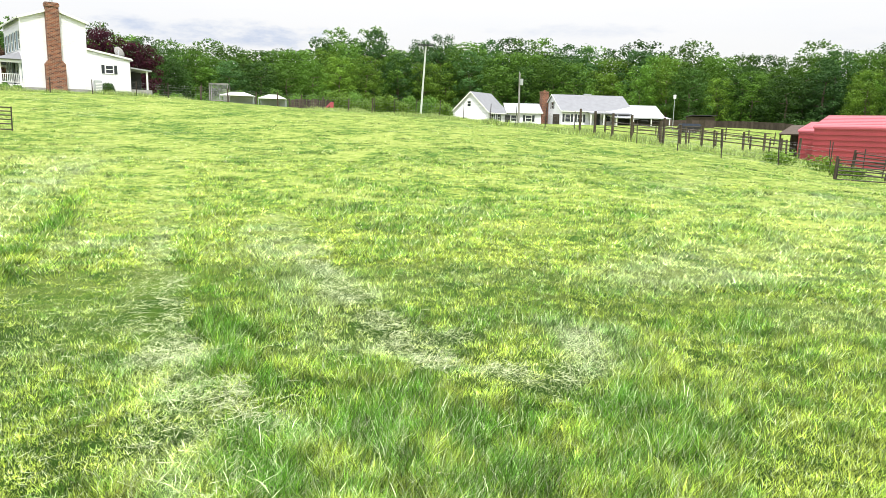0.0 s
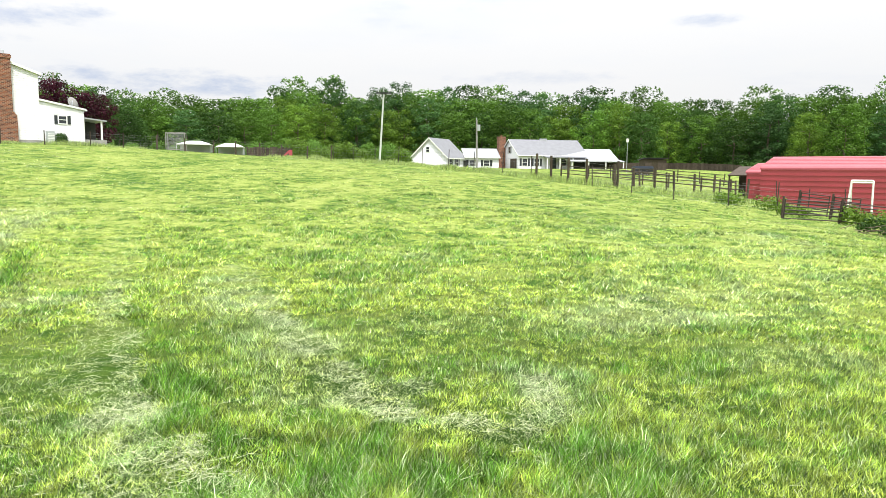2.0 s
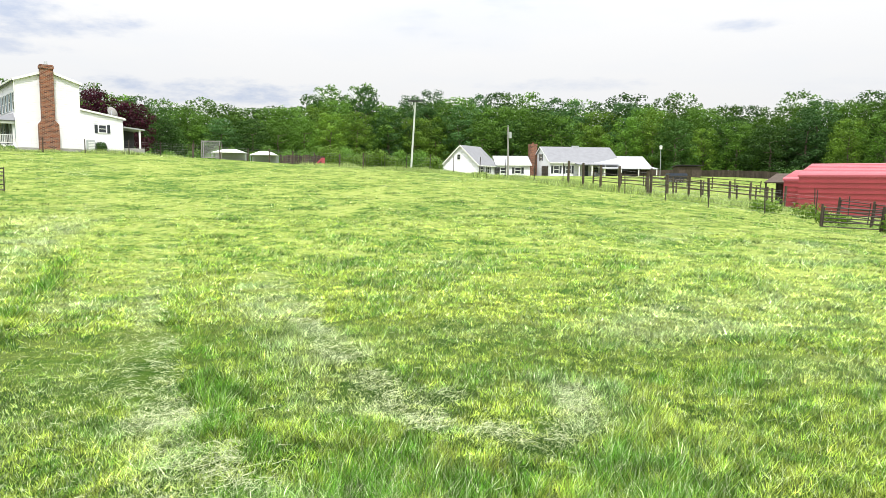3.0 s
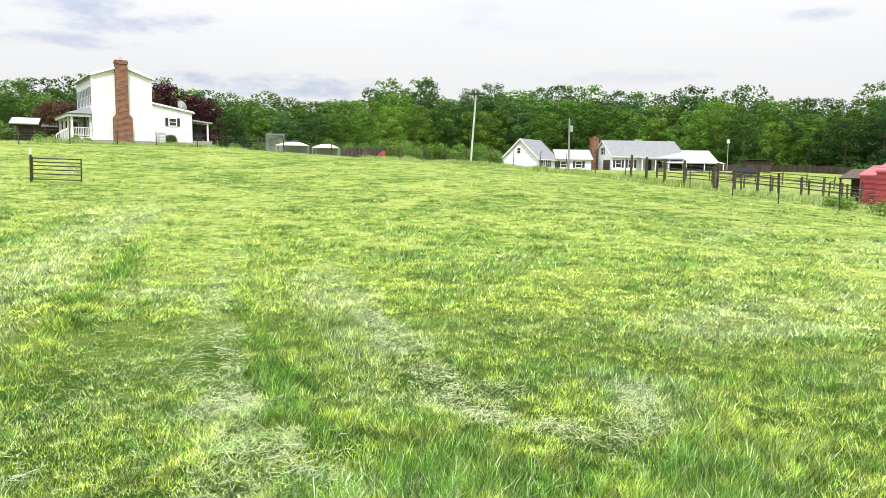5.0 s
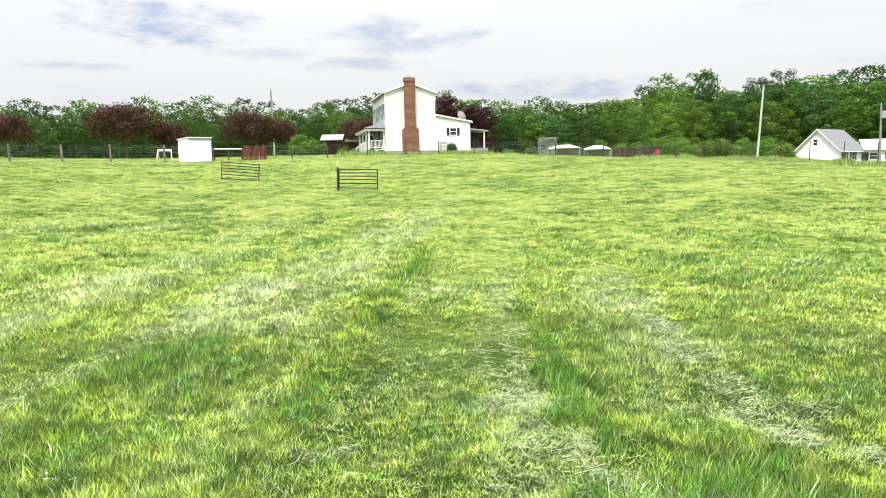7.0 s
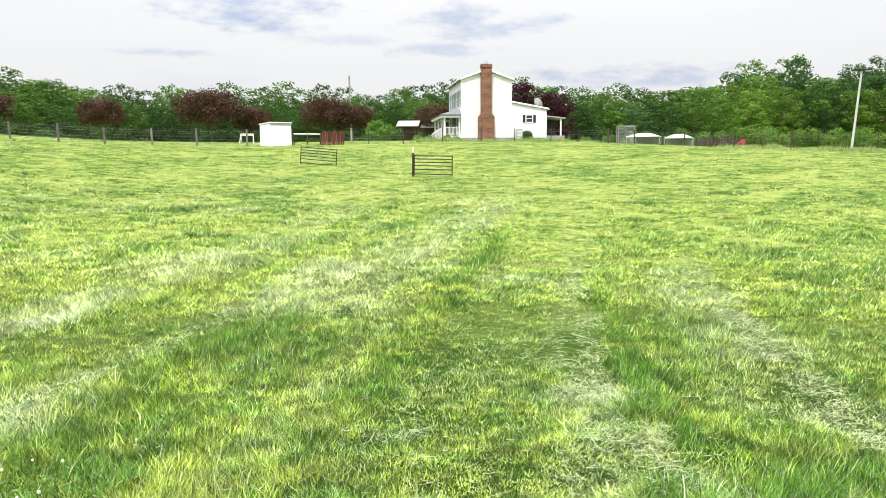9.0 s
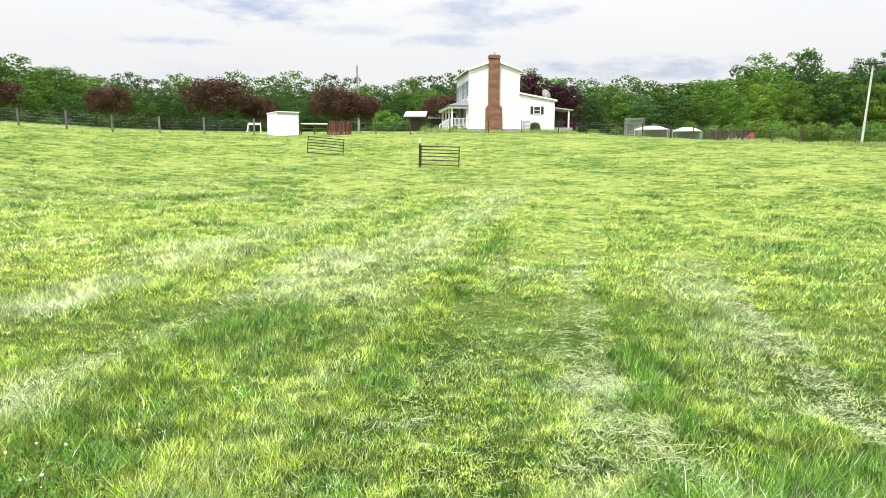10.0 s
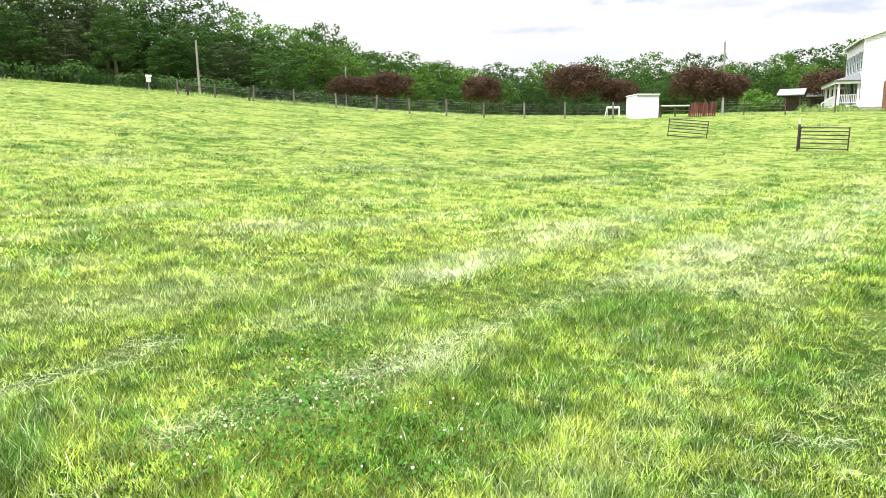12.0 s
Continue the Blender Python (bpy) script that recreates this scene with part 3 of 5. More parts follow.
# ---- trees ----
def leaf_cloud(seed, lobes, count, size, flat=0.75):
    """Leaves on the shells of several lobes: (x, y, z, radius) each. Returns vertices and faces."""
    g = np.random.default_rng(seed)
    L = np.array(lobes)
    w = L[:, 3] ** 2
    k = g.choice(len(L), count, p=w / w.sum())
    d = g.normal(0, 1, (count, 3))
    d /= np.linalg.norm(d, axis=1)[:, None]
    rad = L[k, 3] * (0.55 + 0.50 * g.random(count) ** 0.5)
    c = L[k, :3] + d * rad[:, None] * [1, 1, flat]
    c += g.normal(0, 0.5 * size, c.shape)
    n = d * 2.2 + g.normal(0, 0.55, d.shape) + [0, 0, 0.3]
    n /= np.linalg.norm(n, axis=1)[:, None]
    u = np.cross(n, g.normal(0, 1, n.shape))
    u /= np.linalg.norm(u, axis=1)[:, None]
    v = np.cross(n, u)
    s = (size * (0.5 + g.random(count)))[:, None]
    V = np.stack([c - u * s, c + u * s * 0.8 - v * s * 0.5, c + v * s * 0.9 + n * s * 0.15], 1)
    return V.reshape(-1, 3), (np.arange(count) * 3)[:, None] + [0, 1, 2]


def tree_meshes(seed, tall, spread, base, count, size, mat, lobes=16, top=0.75):
    """Meshes of one tree of a given height: trunk with limbs, crown."""
    g = random.Random(seed)
    bm = bmesh.new()
    z, p = 0.0, Vector((0, 0, -0.3))
    r = tall * 0.017
    for i in range(4):
        q = Vector((g.uniform(-.12, .12) * tall * .05 * i, g.uniform(-.12, .12) * tall * .05 * i, tall * (0.17 * (i + 1))))
        tube(bm, p, q, r * (1 - i * .18), r * (1 - (i + 1) * .18), 7)
        if i > 0:
            for _ in range(3):
                a = g.uniform(0, 6.28)
                e = q + Vector((math.cos(a) * spread * .5, math.sin(a) * spread * .5, tall * g.uniform(.02, .07)))
                tube(bm, q, e, r * .45 * (1 - i * .15), r * .1, 5)
        p = q
    # lobes over a domed envelope, larger inside, smaller at the rim
    L = [(0, 0, tall * (base + (1 - base) * f), spread * w) for f, w in ((.25, .55), (.5, .62), (.72, .48))]
    for i in range(lobes):
        f = (i + 0.5) / lobes
        wide = spread * math.sqrt(max(0.0, 1 - (abs(f - .36) / (.66 if f > .36 else .52)) ** 2.2)) * g.uniform(.62, .92)
        a = i * 2.4 + g.uniform(-.5, .5)
        rad = spread * g.uniform(.22, .40) * (1 - .25 * f)
        L.append((math.cos(a) * wide, math.sin(a) * wide, min(tall - rad * .75, tall * (base + (1 - base) * f)), rad))
    V, F = leaf_cloud(seed, L, count, size)
    return mesh_of("trunk", bm, M_BARK), raw_mesh("crown", V, F, mat)


def plant_tree(meshes, m, label, category="tree", group=""):
    t = thing("tree", m, label, category, group)
    for nm, me in zip(("trunk", "crown"), meshes):
        ob = new(nm, me)
        ob.parent = t
    return t


WOOD_KINDS = [
    (tree_meshes(11, 16, 4.6, .06, 8200, .17, M_LEAF, 44), "leafy broadleaf tree in full green at the wood's edge"),
    (tree_meshes(12, 17, 4.0, .08, 7600, .16, M_LEAF_LIGHT, 40), "tall spring-green broadleaf tree with an uneven crown"),
    (tree_meshes(13, 16, 5.0, .06, 8400, .17, M_LEAF_DARK, 46), "deep green broadleaf tree with a full crown"),
    (tree_meshes(14, 18, 3.7, .10, 6800, .16, M_LEAF_DEEP, 40), "slim tall green tree with an open crown"),
    (tree_meshes(15, 15, 4.4, .03, 8000, .16, M_LEAF_LIGHT, 42), "light green bushy tree leafed down to the ground"),
    (tree_meshes(16, 17, 4.8, .06, 8400, .17, M_LEAF, 50), "green oak with a lumpy crown"),
]
BACK_KINDS = [
    (tree_meshes(21, 16, 4.8, .20, 3800, .24, M_LEAF, 40), "green broadleaf tree deeper in the woods"),
    (tree_meshes(22, 17, 4.4, .22, 3600, .23, M_LEAF_DARK, 38), "deep green broadleaf tree deeper in the woods"),
    (tree_meshes(23, 18, 3.9, .25, 3200, .22, M_LEAF, 36), "spring-green tree deeper in the woods"),
]
PINE_KINDS = [
    (tree_meshes(31, 17, 3.6, .22, 8000, .15, M_LEAF_PINE, 44), "tall dull green tree with a bare lower trunk"),
    (tree_meshes(32, 17, 3.2, .28, 7600, .15, M_LEAF_DARK, 40), "tall dark green tree with a bare lower trunk"),
]
# wood's edge: azimuth, distance, and how steeply the tree tops rise over eye level
EDGE = [(-50, 150, .100), (-33, 150, .101), (-27, 152, .100), (-21, 158, .088), (-13, 168, .104), (-7, 172, .100), (-2, 172, .108), (4, 172, .108),
        (11, 168, .112), (15, 165, .098), (20, 160, .090), (26, 150, .104), (35, 160, .099), (46, 175, .093), (57, 162, .091), (62, 145, .099),
        (68, 118, .124), (74, 104, .150), (80, 98, .158), (85, 94, .182), (94, 92, .175), (120, 95, .17)]
_ea, _ed, _et = np.array(EDGE).T


def plant_woods():
    g = random.Random(5)
    for row, (back, step, cut) in enumerate(((0, 2.1, 0.82), (8, 1.9, 0.96), (17, 1.6, 1.03))):
        az = -46.0 + row * 0.7
        while az < 112:
            d = float(np.interp(az, _ea, _ed)) + back + g.uniform(-4, 4)
            x, y = polar(az, d)
            z0 = hz(x, y) - 0.2
            top = EYE + float(np.interp(az, _ea, _et)) * d * 1.02 * cut * g.uniform(0.91, 1.04)
            near = [WOOD_KINDS[i] for i in ((2, 2, 5, 0) if 28 < az < 76 else (0, 0, 1, 2, 2, 3, 3, 4, 5))]
            meshes, label = g.choice(near if row < 2 else BACK_KINDS)
            if az > 74 + 8 * g.random() and row < 2:
                meshes, label = PINE_KINDS[g.random() < .3]
            s = max(5.0, top - z0) / 16.5
            wide = max(s, 0.85) * g.uniform(1.0, 1.4)
            plant_tree(meshes, pose(x, y, z0, 0, 0, g.uniform(0, 360)) @ Matrix.Diagonal((wide, wide, s * g.uniform(.95, 1.03), 1)), label, group="trees of the surrounding woods")
            az += step * (165 / d) * g.uniform(.75, 1.25)


plant_woods()


def undergrowth():
    """Low brush along the foot of the woods."""
    g = random.Random(8)
    lobes = []
    az = -46.0
    while az < 112:
        d = float(np.interp(az, _ea, _ed)) - g.uniform(2, 6)
        x, y = polar(az, d)
        r = g.uniform(1.0, 2.2)
        lobes.append((x, y, hz(x, y) + r * .5, r))
        az += 0.75
    V, F = leaf_cloud(3, lobes, 80000, .19)
    tagged(new("undergrowth", raw_mesh("undergrowth", V, F, M_LEAF_DARK)), "dark green brush along the foot of the woods", "brush", kind="stuff")


undergrowth()


def deep_woods():
    """The mass of the woods behind the first trees, one leaf cloud."""
    g = random.Random(12)
    lobes = []
    az = -47.0
    while az < 113:
        d = float(np.interp(az, _ea, _ed)) + 22
        x, y = polar(az, d)
        z0, top = hz(x, y), EYE + float(np.interp(az, _ea, _et)) * d * .84
        for k in range(7):
            r = g.uniform(2.6, 3.8)
            z = z0 + (top - z0 - r) * (k + g.random()) / 6
            lobes.append((x + g.uniform(-3, 3), y + g.uniform(-3, 3), z, r))
        az += 1.15 * (165 / d) * .8
    V, F = leaf_cloud(4, lobes, 120000, .48, 1.0)
    tagged(new("deep_woods", raw_mesh("deep_woods", V, F, M_LEAF_DARK)), "shaded green mass of the woods behind the first trees", "woods", kind="stuff")


deep_woods()
# ---- white farmhouse ----
def window(parent, x, y, z, w, h, along="x", out=-1, shutters=None, glass=M_GLASS, bars=True):
    """A window centred at x, y, z in a wall along x or y, its face turned to out."""
    win = thing("window", Matrix.Identity(4), "", "")
    win.parent = parent

    def bx(a0, a1, d0, d1, z0, z1):
        return boxed(x + a0, x + a1, min(y + out * d0, y + out * d1), max(y + out * d0, y + out * d1), z + z0, z + z1) if along == "x" else \
            boxed(min(x + out * d0, x + out * d1), max(x + out * d0, x + out * d1), y + a0, y + a1, z + z0, z + z1)
    part("pane", bx(-w / 2, w / 2, -.02, .012, -h / 2, h / 2), glass, win)
    bm = bx(-w / 2 - .08, -w / 2, -.02, .05, -h / 2 - .08, h / 2 + .08)
    for a in ((w / 2, w / 2 + .08, -h / 2 - .08, h / 2 + .08), (-w / 2, w / 2, h / 2, h / 2 + .08), (-w / 2, w / 2, -h / 2 - .08, -h / 2), (-w / 2, w / 2, -.025, .025)):
        if a[3] - a[2] > .06 or bars:
            o = bx(a[0], a[1], -.02, .045, a[2], a[3])
            me = bpy.data.meshes.new("t")
            o.to_mesh(me), o.free()
            bm.from_mesh(me)
            bpy.data.meshes.remove(me)
    part("window_frame", bm, M_WHITE, win)
    if shutters:
        for s in (-1, 1):
            c = s * (w / 2 + .08 + .03 + w * .22)
            part("shutter", bx(c - w * .22, c + w * .22, -.01, .04, -h / 2 - .06, h / 2 + .06), shutters, win)
    return win


def farmhouse():
    h = thing("farmhouse", pose(-39.69, 62.54, 3.85, 0, 0, 41.5), "white two-storey farmhouse with clapboard siding and a tall brick chimney", "house")
    W, L, E_, R_ = 5.15, 9.1, 6.42, 7.25
    part("foundation", boxed(-.02, W + .02, -.02, L + .02, -1.0, .35), M_STONE, h)
    part("wall", prism(bmesh.new(), [(0, .35), (W, .35), (W, E_), (W / 2, R_ - .1), (0, E_)], 0, L), M_SIDING, h)
    for s in (0, 1):
        x0, x1 = (-.27, W / 2) if s == 0 else (W + .27, W / 2)
        part("roof", slab(bmesh.new(), [(x0, -.2, E_ - .1), (x1, -.2, R_ + .06), (x1, L + .35, R_ + .06), (x0, L + .35, E_ - .1)], .12), M_ROOF, h, "pale grey shingled roof slope")
        bm = bmesh.new()
        xa = x0
        slab(bm, [(xa, -.235, E_ - .09), (x1, -.235, R_ + .07), (x1, -.201, R_ + .07), (xa, -.201, E_ - .09)], .2)
        part("rake_board", bm, M_WHITE, h)
        part("gutter", boxed(x0 - .1, x0 + .02, -.2, L + .35, E_ - .3, E_ - .15, bevel=.03), M_WHITE, h)
        part("corner_board", boxed((-.03 if s == 0 else W - .1), (.1 if s == 0 else W + .03), -.03, .0, .35, E_ - .05), M_WHITE, h)
    part("downpipe", tubed((-.07, -.08, .3), (-.07, -.08, E_ - .2), .045), M_WHITE, h)
    # lapped boards of the gable end, stopping at the chimney
    i = 0
    while .36 + i * .2 < R_ - .25:
        z = .36 + i * .2
        in_ = max(0.0, (z + .17 - E_) / (R_ - .1 - E_) * W / 2)
        c0, c1 = (1.65, 3.27) if z < 2.6 else (1.93, 2.97)
        if in_ + .1 < c0:
            part("clapboard", boxed(in_ + .1, c0 - .004, -.024, -.002, z, z + .186), M_WHITE_BOARD, h)
            part("clapboard", boxed(c1 + .004, W - in_ - .1, -.024, -.002, z, z + .186), M_WHITE_BOARD, h)
        i += 1
    # chimney on the gable
    c = part("chimney", prism(bmesh.new(), [(1.65, -.9), (3.27, -.9), (3.27, 2.45), (2.97, 2.78), (2.97, 7.35), (1.93, 7.35), (1.93, 2.78), (1.65, 2.45)], -.62, -.003), M_BRICK, h, "red brick chimney with sloped shoulders")
    part("chimney_cap", box(boxed(1.87, 3.03, -.68, .04, 7.35, 7.6), 1.92, 2.98, -.63, 0, 7.6, 7.7), M_BRICK, c)
    part("flue", tubed((2.45, -.32, 7.7), (2.45, -.32, 8.0), .16, .13), M_GREY, c)
    # tall front windows and door side
    for y in (1.0, 2.9, 4.7, 6.4, 8.1):
        window(h, 0, y, 4.45, .8, 1.5, "y", -1, M_BLUE)
    for y in (1.2, 2.9, 6.4, 8.1):
        window(h, 0, y, 2.0, .8, 1.6, "y", -1, M_BLUE)
    d = part("door", boxed(-.06, .02, 4.2, 5.2, .6, 2.7), M_SHUTTER, h, "dark front door")
    part("door_handle", tubed((-.1, 4.32, 1.6), (-.06, 4.32, 1.6), .03), M_GREY, d)
    # front porch
    p = part("porch", boxed(-1.85, -.02, .7, 8.6, .35, .58), M_WHITE, h, "white porch deck")
    part("lattice", boxed(-1.81, -.06, .74, 8.56, -.7, .35), M_WHITE, p)
    part("porch_roof", slab(slab(slab(bmesh.new(), [(-2.2, .35, 2.72), (-.02, 1.3, 3.4), (-.02, 8.0, 3.4), (-2.2, 8.95, 2.72)], .1), [(-2.2, .35, 2.72), (-.02, .35, 2.72), (-.02, 1.3, 3.4)], .1),
                            [(-2.2, 8.95, 2.72), (-.02, 8.95, 2.72), (-.02, 8.0, 3.4)], .1), M_ROOF, p, "grey hipped porch roof")
    part("beam", box(box(boxed(-2.1, -1.94, .5, 8.8, 2.42, 2.64), -1.94, -.02, .5, .66, 2.42, 2.64), -1.94, -.02, 8.64, 8.8, 2.42, 2.64), M_WHITE, p)
    for y in (.78, 3.0, 5.6, 8.4):
        part("post", boxed(-1.78, -1.6, y - .1, y + .1, .58, 2.5), M_WHITE, p)
    part("post", boxed(-.22, -.04, .72, .9, .58, 2.5), M_WHITE, p)
    bm = bmesh.new()
    for z in (.72, 1.42):
        box(bm, -1.74, -1.66, .8, 8.4, z, z + .06), box(bm, -1.68, -.1, .76, .84, z, z + .06)
    for i in range(11):
        box(bm, -1.6 + i * .14, -1.56 + i * .14, .78, .82, .78, 1.42)
    for i in range(52):
        box(bm, -1.72, -1.68, .9 + i * .144, .94 + i * .144, .78, 1.42)
    part("railing", bm, M_WHITE, p, "white baluster railing")
    bm = bmesh.new()
    for i in range(4):
        box(bm, -1.85 - .28 * (i + 1), -1.85 - .28 * i, 1.2, 2.6, -1.0, .42 - .17 * i)
    part("steps", bm, M_WHITE, p)
    bm = tubed((-1.85, 1.15, 1.4), (-2.95, 1.15, .75), .045)
    tube(bm, (-2.95, 1.15, .75), (-2.95, 1.15, -.5), .05)
    for i in range(6):
        tube(bm, (-1.95 - i * .17, 1.15, 1.34 - i * .1), (-1.95 - i * .17, 1.15, .4 - i * .11), .02)
    part("handrail", bm, M_WHITE, p)
    # rear addition with a lean-to roof
    a = part("addition", prism(bmesh.new(), [(W + .004, .3), (W + 3.75, .3), (W + 3.75, 3.3), (W + .004, 3.95)], 0.02, 7.5), M_SIDING, h, "white single-storey rear addition")
    part("foundation", boxed(W + .03, W + 3.73, .05, 7.4, -1.0, .3), M_STONE, a)
    part("roof", slab(bmesh.new(), [(W + .01, -.12, 4.07), (W + 3.95, -.12, 3.37), (W + 3.95, 7.6, 3.37), (W + .01, 7.6, 4.07)], .07), M_PALE_ROOF, a)
    part("rake_board", slab(bmesh.new(), [(W + .01, -.16, 4.08), (W + 3.95, -.16, 3.38), (W + 3.95, -.122, 3.38), (W + .01, -.122, 4.08)], .16), M_WHITE, a)
    part("gutter", boxed(W + 3.93, W + 4.05, -.12, 7.6, 3.18, 3.3, bevel=.03), M_WHITE, a)
    part("downpipe", tubed((W + 3.7, -.06, .2), (W + 3.7, -.06, 2.75), .05), M_WHITE, a)
    part("vent", tubed((W + 1.6, .5, 3.6), (W + 1.6, .5, 3.85), .06), M_WHITE, a)
    i = 0
    while .36 + i * .2 < 3.7:
        z = .36 + i * .2
        end = min(W + 3.62, W + (3.92 - z - .19) / .175) if z > 2.9 else W + 3.62
        spans = [(W + .02, W + 1.1), (W + 2.7, end)] if 1.75 < z < 2.7 else [(W + .02, end)]
        for x0, x1 in spans:
            if x1 - x0 > .1:
                part("clapboard", boxed(x0, x1, -.004, .018, z, z + .186), M_WHITE_BOARD, a)
        i += 1
    window(a, W + 1.9, .0, 2.28, .62, .66, "x", -1, M_SHUTTER)
    # roofed back stoop beside the addition
    b = part("back_porch", slab(bmesh.new(), [(W + 3.8, -.1, 2.6), (W + 5.75, -.1, 2.4), (W + 5.75, 5, 2.4), (W + 3.8, 5, 2.6)], .12), M_PALE_ROOF, h, "pale flat back porch roof")
    for x, y in ((W + 5.3, .1), (W + 5.3, 4.8)):
        part("post", boxed(x - .07, x + .07, y - .07, y + .07, -.6, 2.36), M_WHITE, b)
    part("deck", boxed(W + 3.78, W + 5.7, .0, 5, -.6, .55), M_STONE, b, "grey skirted porch deck")
    # dark sheet added to give the shade under the porch roof
    part("screen", boxed(W + 3.78, W + 5.6, 3.0, 3.05, .55, 2.4), M_INNER_SHADE, b)


farmhouse()


def satellite_dish():
    d = thing("satellite_dish", pose(-39.69, 62.54, 3.85, 0, 0, 41.5) @ pose(8.05, .7, 3.33) @ Matrix.Scale(1.4, 4), "grey satellite dish on the addition roof", "satellite dish")
    bm = bmesh.new()
    bmesh.ops.create_uvsphere(bm, u_segments=16, v_segments=8, radius=.6, matrix=Matrix.Translation((0, 0, 0)))
    bmesh.ops.delete(bm, geom=[v for v in bm.verts if v.co.z < .38], context="VERTS")
    bmesh.ops.transform(bm, matrix=pose(.25, .2, .5, 0, 0, 0) @ pose(0, 0, 0, 70, 0, 30) @ Matrix.Translation((0, 0, -.55)), verts=bm.verts)
    bmesh.ops.solidify(bm, geom=bm.faces[:], thickness=.03)
    part("dish", bm, M_GREY_POLE, d)
    bm = tubed((0, 0, 0), (0.1, .1, .6), .035)
    tube(bm, (-.5, .1, .02), (.1, .1, .45), .02), tube(bm, (.1, .1, .3), (-.35, -.45, .75), .015)
    part("mount", bm, M_GREY, d)


satellite_dish()


def house_side():
    m = pose(-39.69, 62.54, 3.85, 0, 0, 41.5)
    ac = thing("air_conditioner", m @ pose(5.75, -.9, -.12), "pale grey upright air conditioning unit beside the house", "air conditioner")
    part("casing", boxed(-.32, .32, -.3, .3, 0, 1.3, bevel=.04), M_GREY, ac)
    bm = bmesh.new()
    for i in range(6):
        box(bm, -.26, .26, -.33, -.302, .3 + i * .14, .36 + i * .14)
    part("grille", bm, M_WHITE, ac)
    sh = thing("shrub", m @ pose(6.6, -1.0, -.1), "rounded dark green shrub beside the house wall", "shrub")
    V, F = leaf_cloud(31, [(0, 0, .75, .5), (.15, 0, .4, .45), (-.2, .1, .45, .45)], 2600, .06)
    o = new("foliage", raw_mesh("foliage", V, F, M_LEAF_DARK))
    o.parent = sh
    bm = tubed((0, 0, -.2), (0, 0, .6), .05)
    part("stem", bm, M_BARK, sh)


house_side()


# ---- other buildings ----
def gabled(name, m, L, W, eave, ridge, label, wall=M_SIDING, roof=M_ROOF, over=.25, category="house", thick=.1, open_front=False):
    """A gabled block: ridge along x, gables at x = 0 and L, front wall at y = 0."""
    h = thing(name, m, label, category)
    bm = bmesh.new()
    prism(bm, [(0, -1.2), (W, -1.2), (W, eave), (W / 2, ridge - .05), (0, eave)], 0, L)
    bmesh.ops.transform(bm, matrix=Matrix(((0, 1, 0, 0), (1, 0, 0, 0), (0, 0, 1, 0), (0, 0, 0, 1))), verts=bm.verts)
    part("wall", bm, wall, h)
    drop = over * (ridge - eave) / (W / 2)
    for y0 in (-over, W + over):
        part("roof", slab(bmesh.new(), [(-over, y0, eave - drop + .06), (L + over, y0, eave - drop + .06), (L + over, W / 2, ridge + .06), (-over, W / 2, ridge + .06)], thick), roof, h)
        bm = bmesh.new()
        slab(bm, [(-over - .04, y0, eave - drop + .07), (-over - .002, y0, eave - drop + .07), (-over - .002, W / 2, ridge + .07), (-over - .04, W / 2, ridge + .07)], .16)
        part("rake_board", bm, M_WHITE, h)
        part("gutter", boxed(-over, L + over, min(y0, y0 - .1 if y0 < 0 else y0 + .1), max(y0, y0 - .1 if y0 < 0 else y0 + .1), eave - drop - .1, eave - drop + .04), M_WHITE, h)
    return h


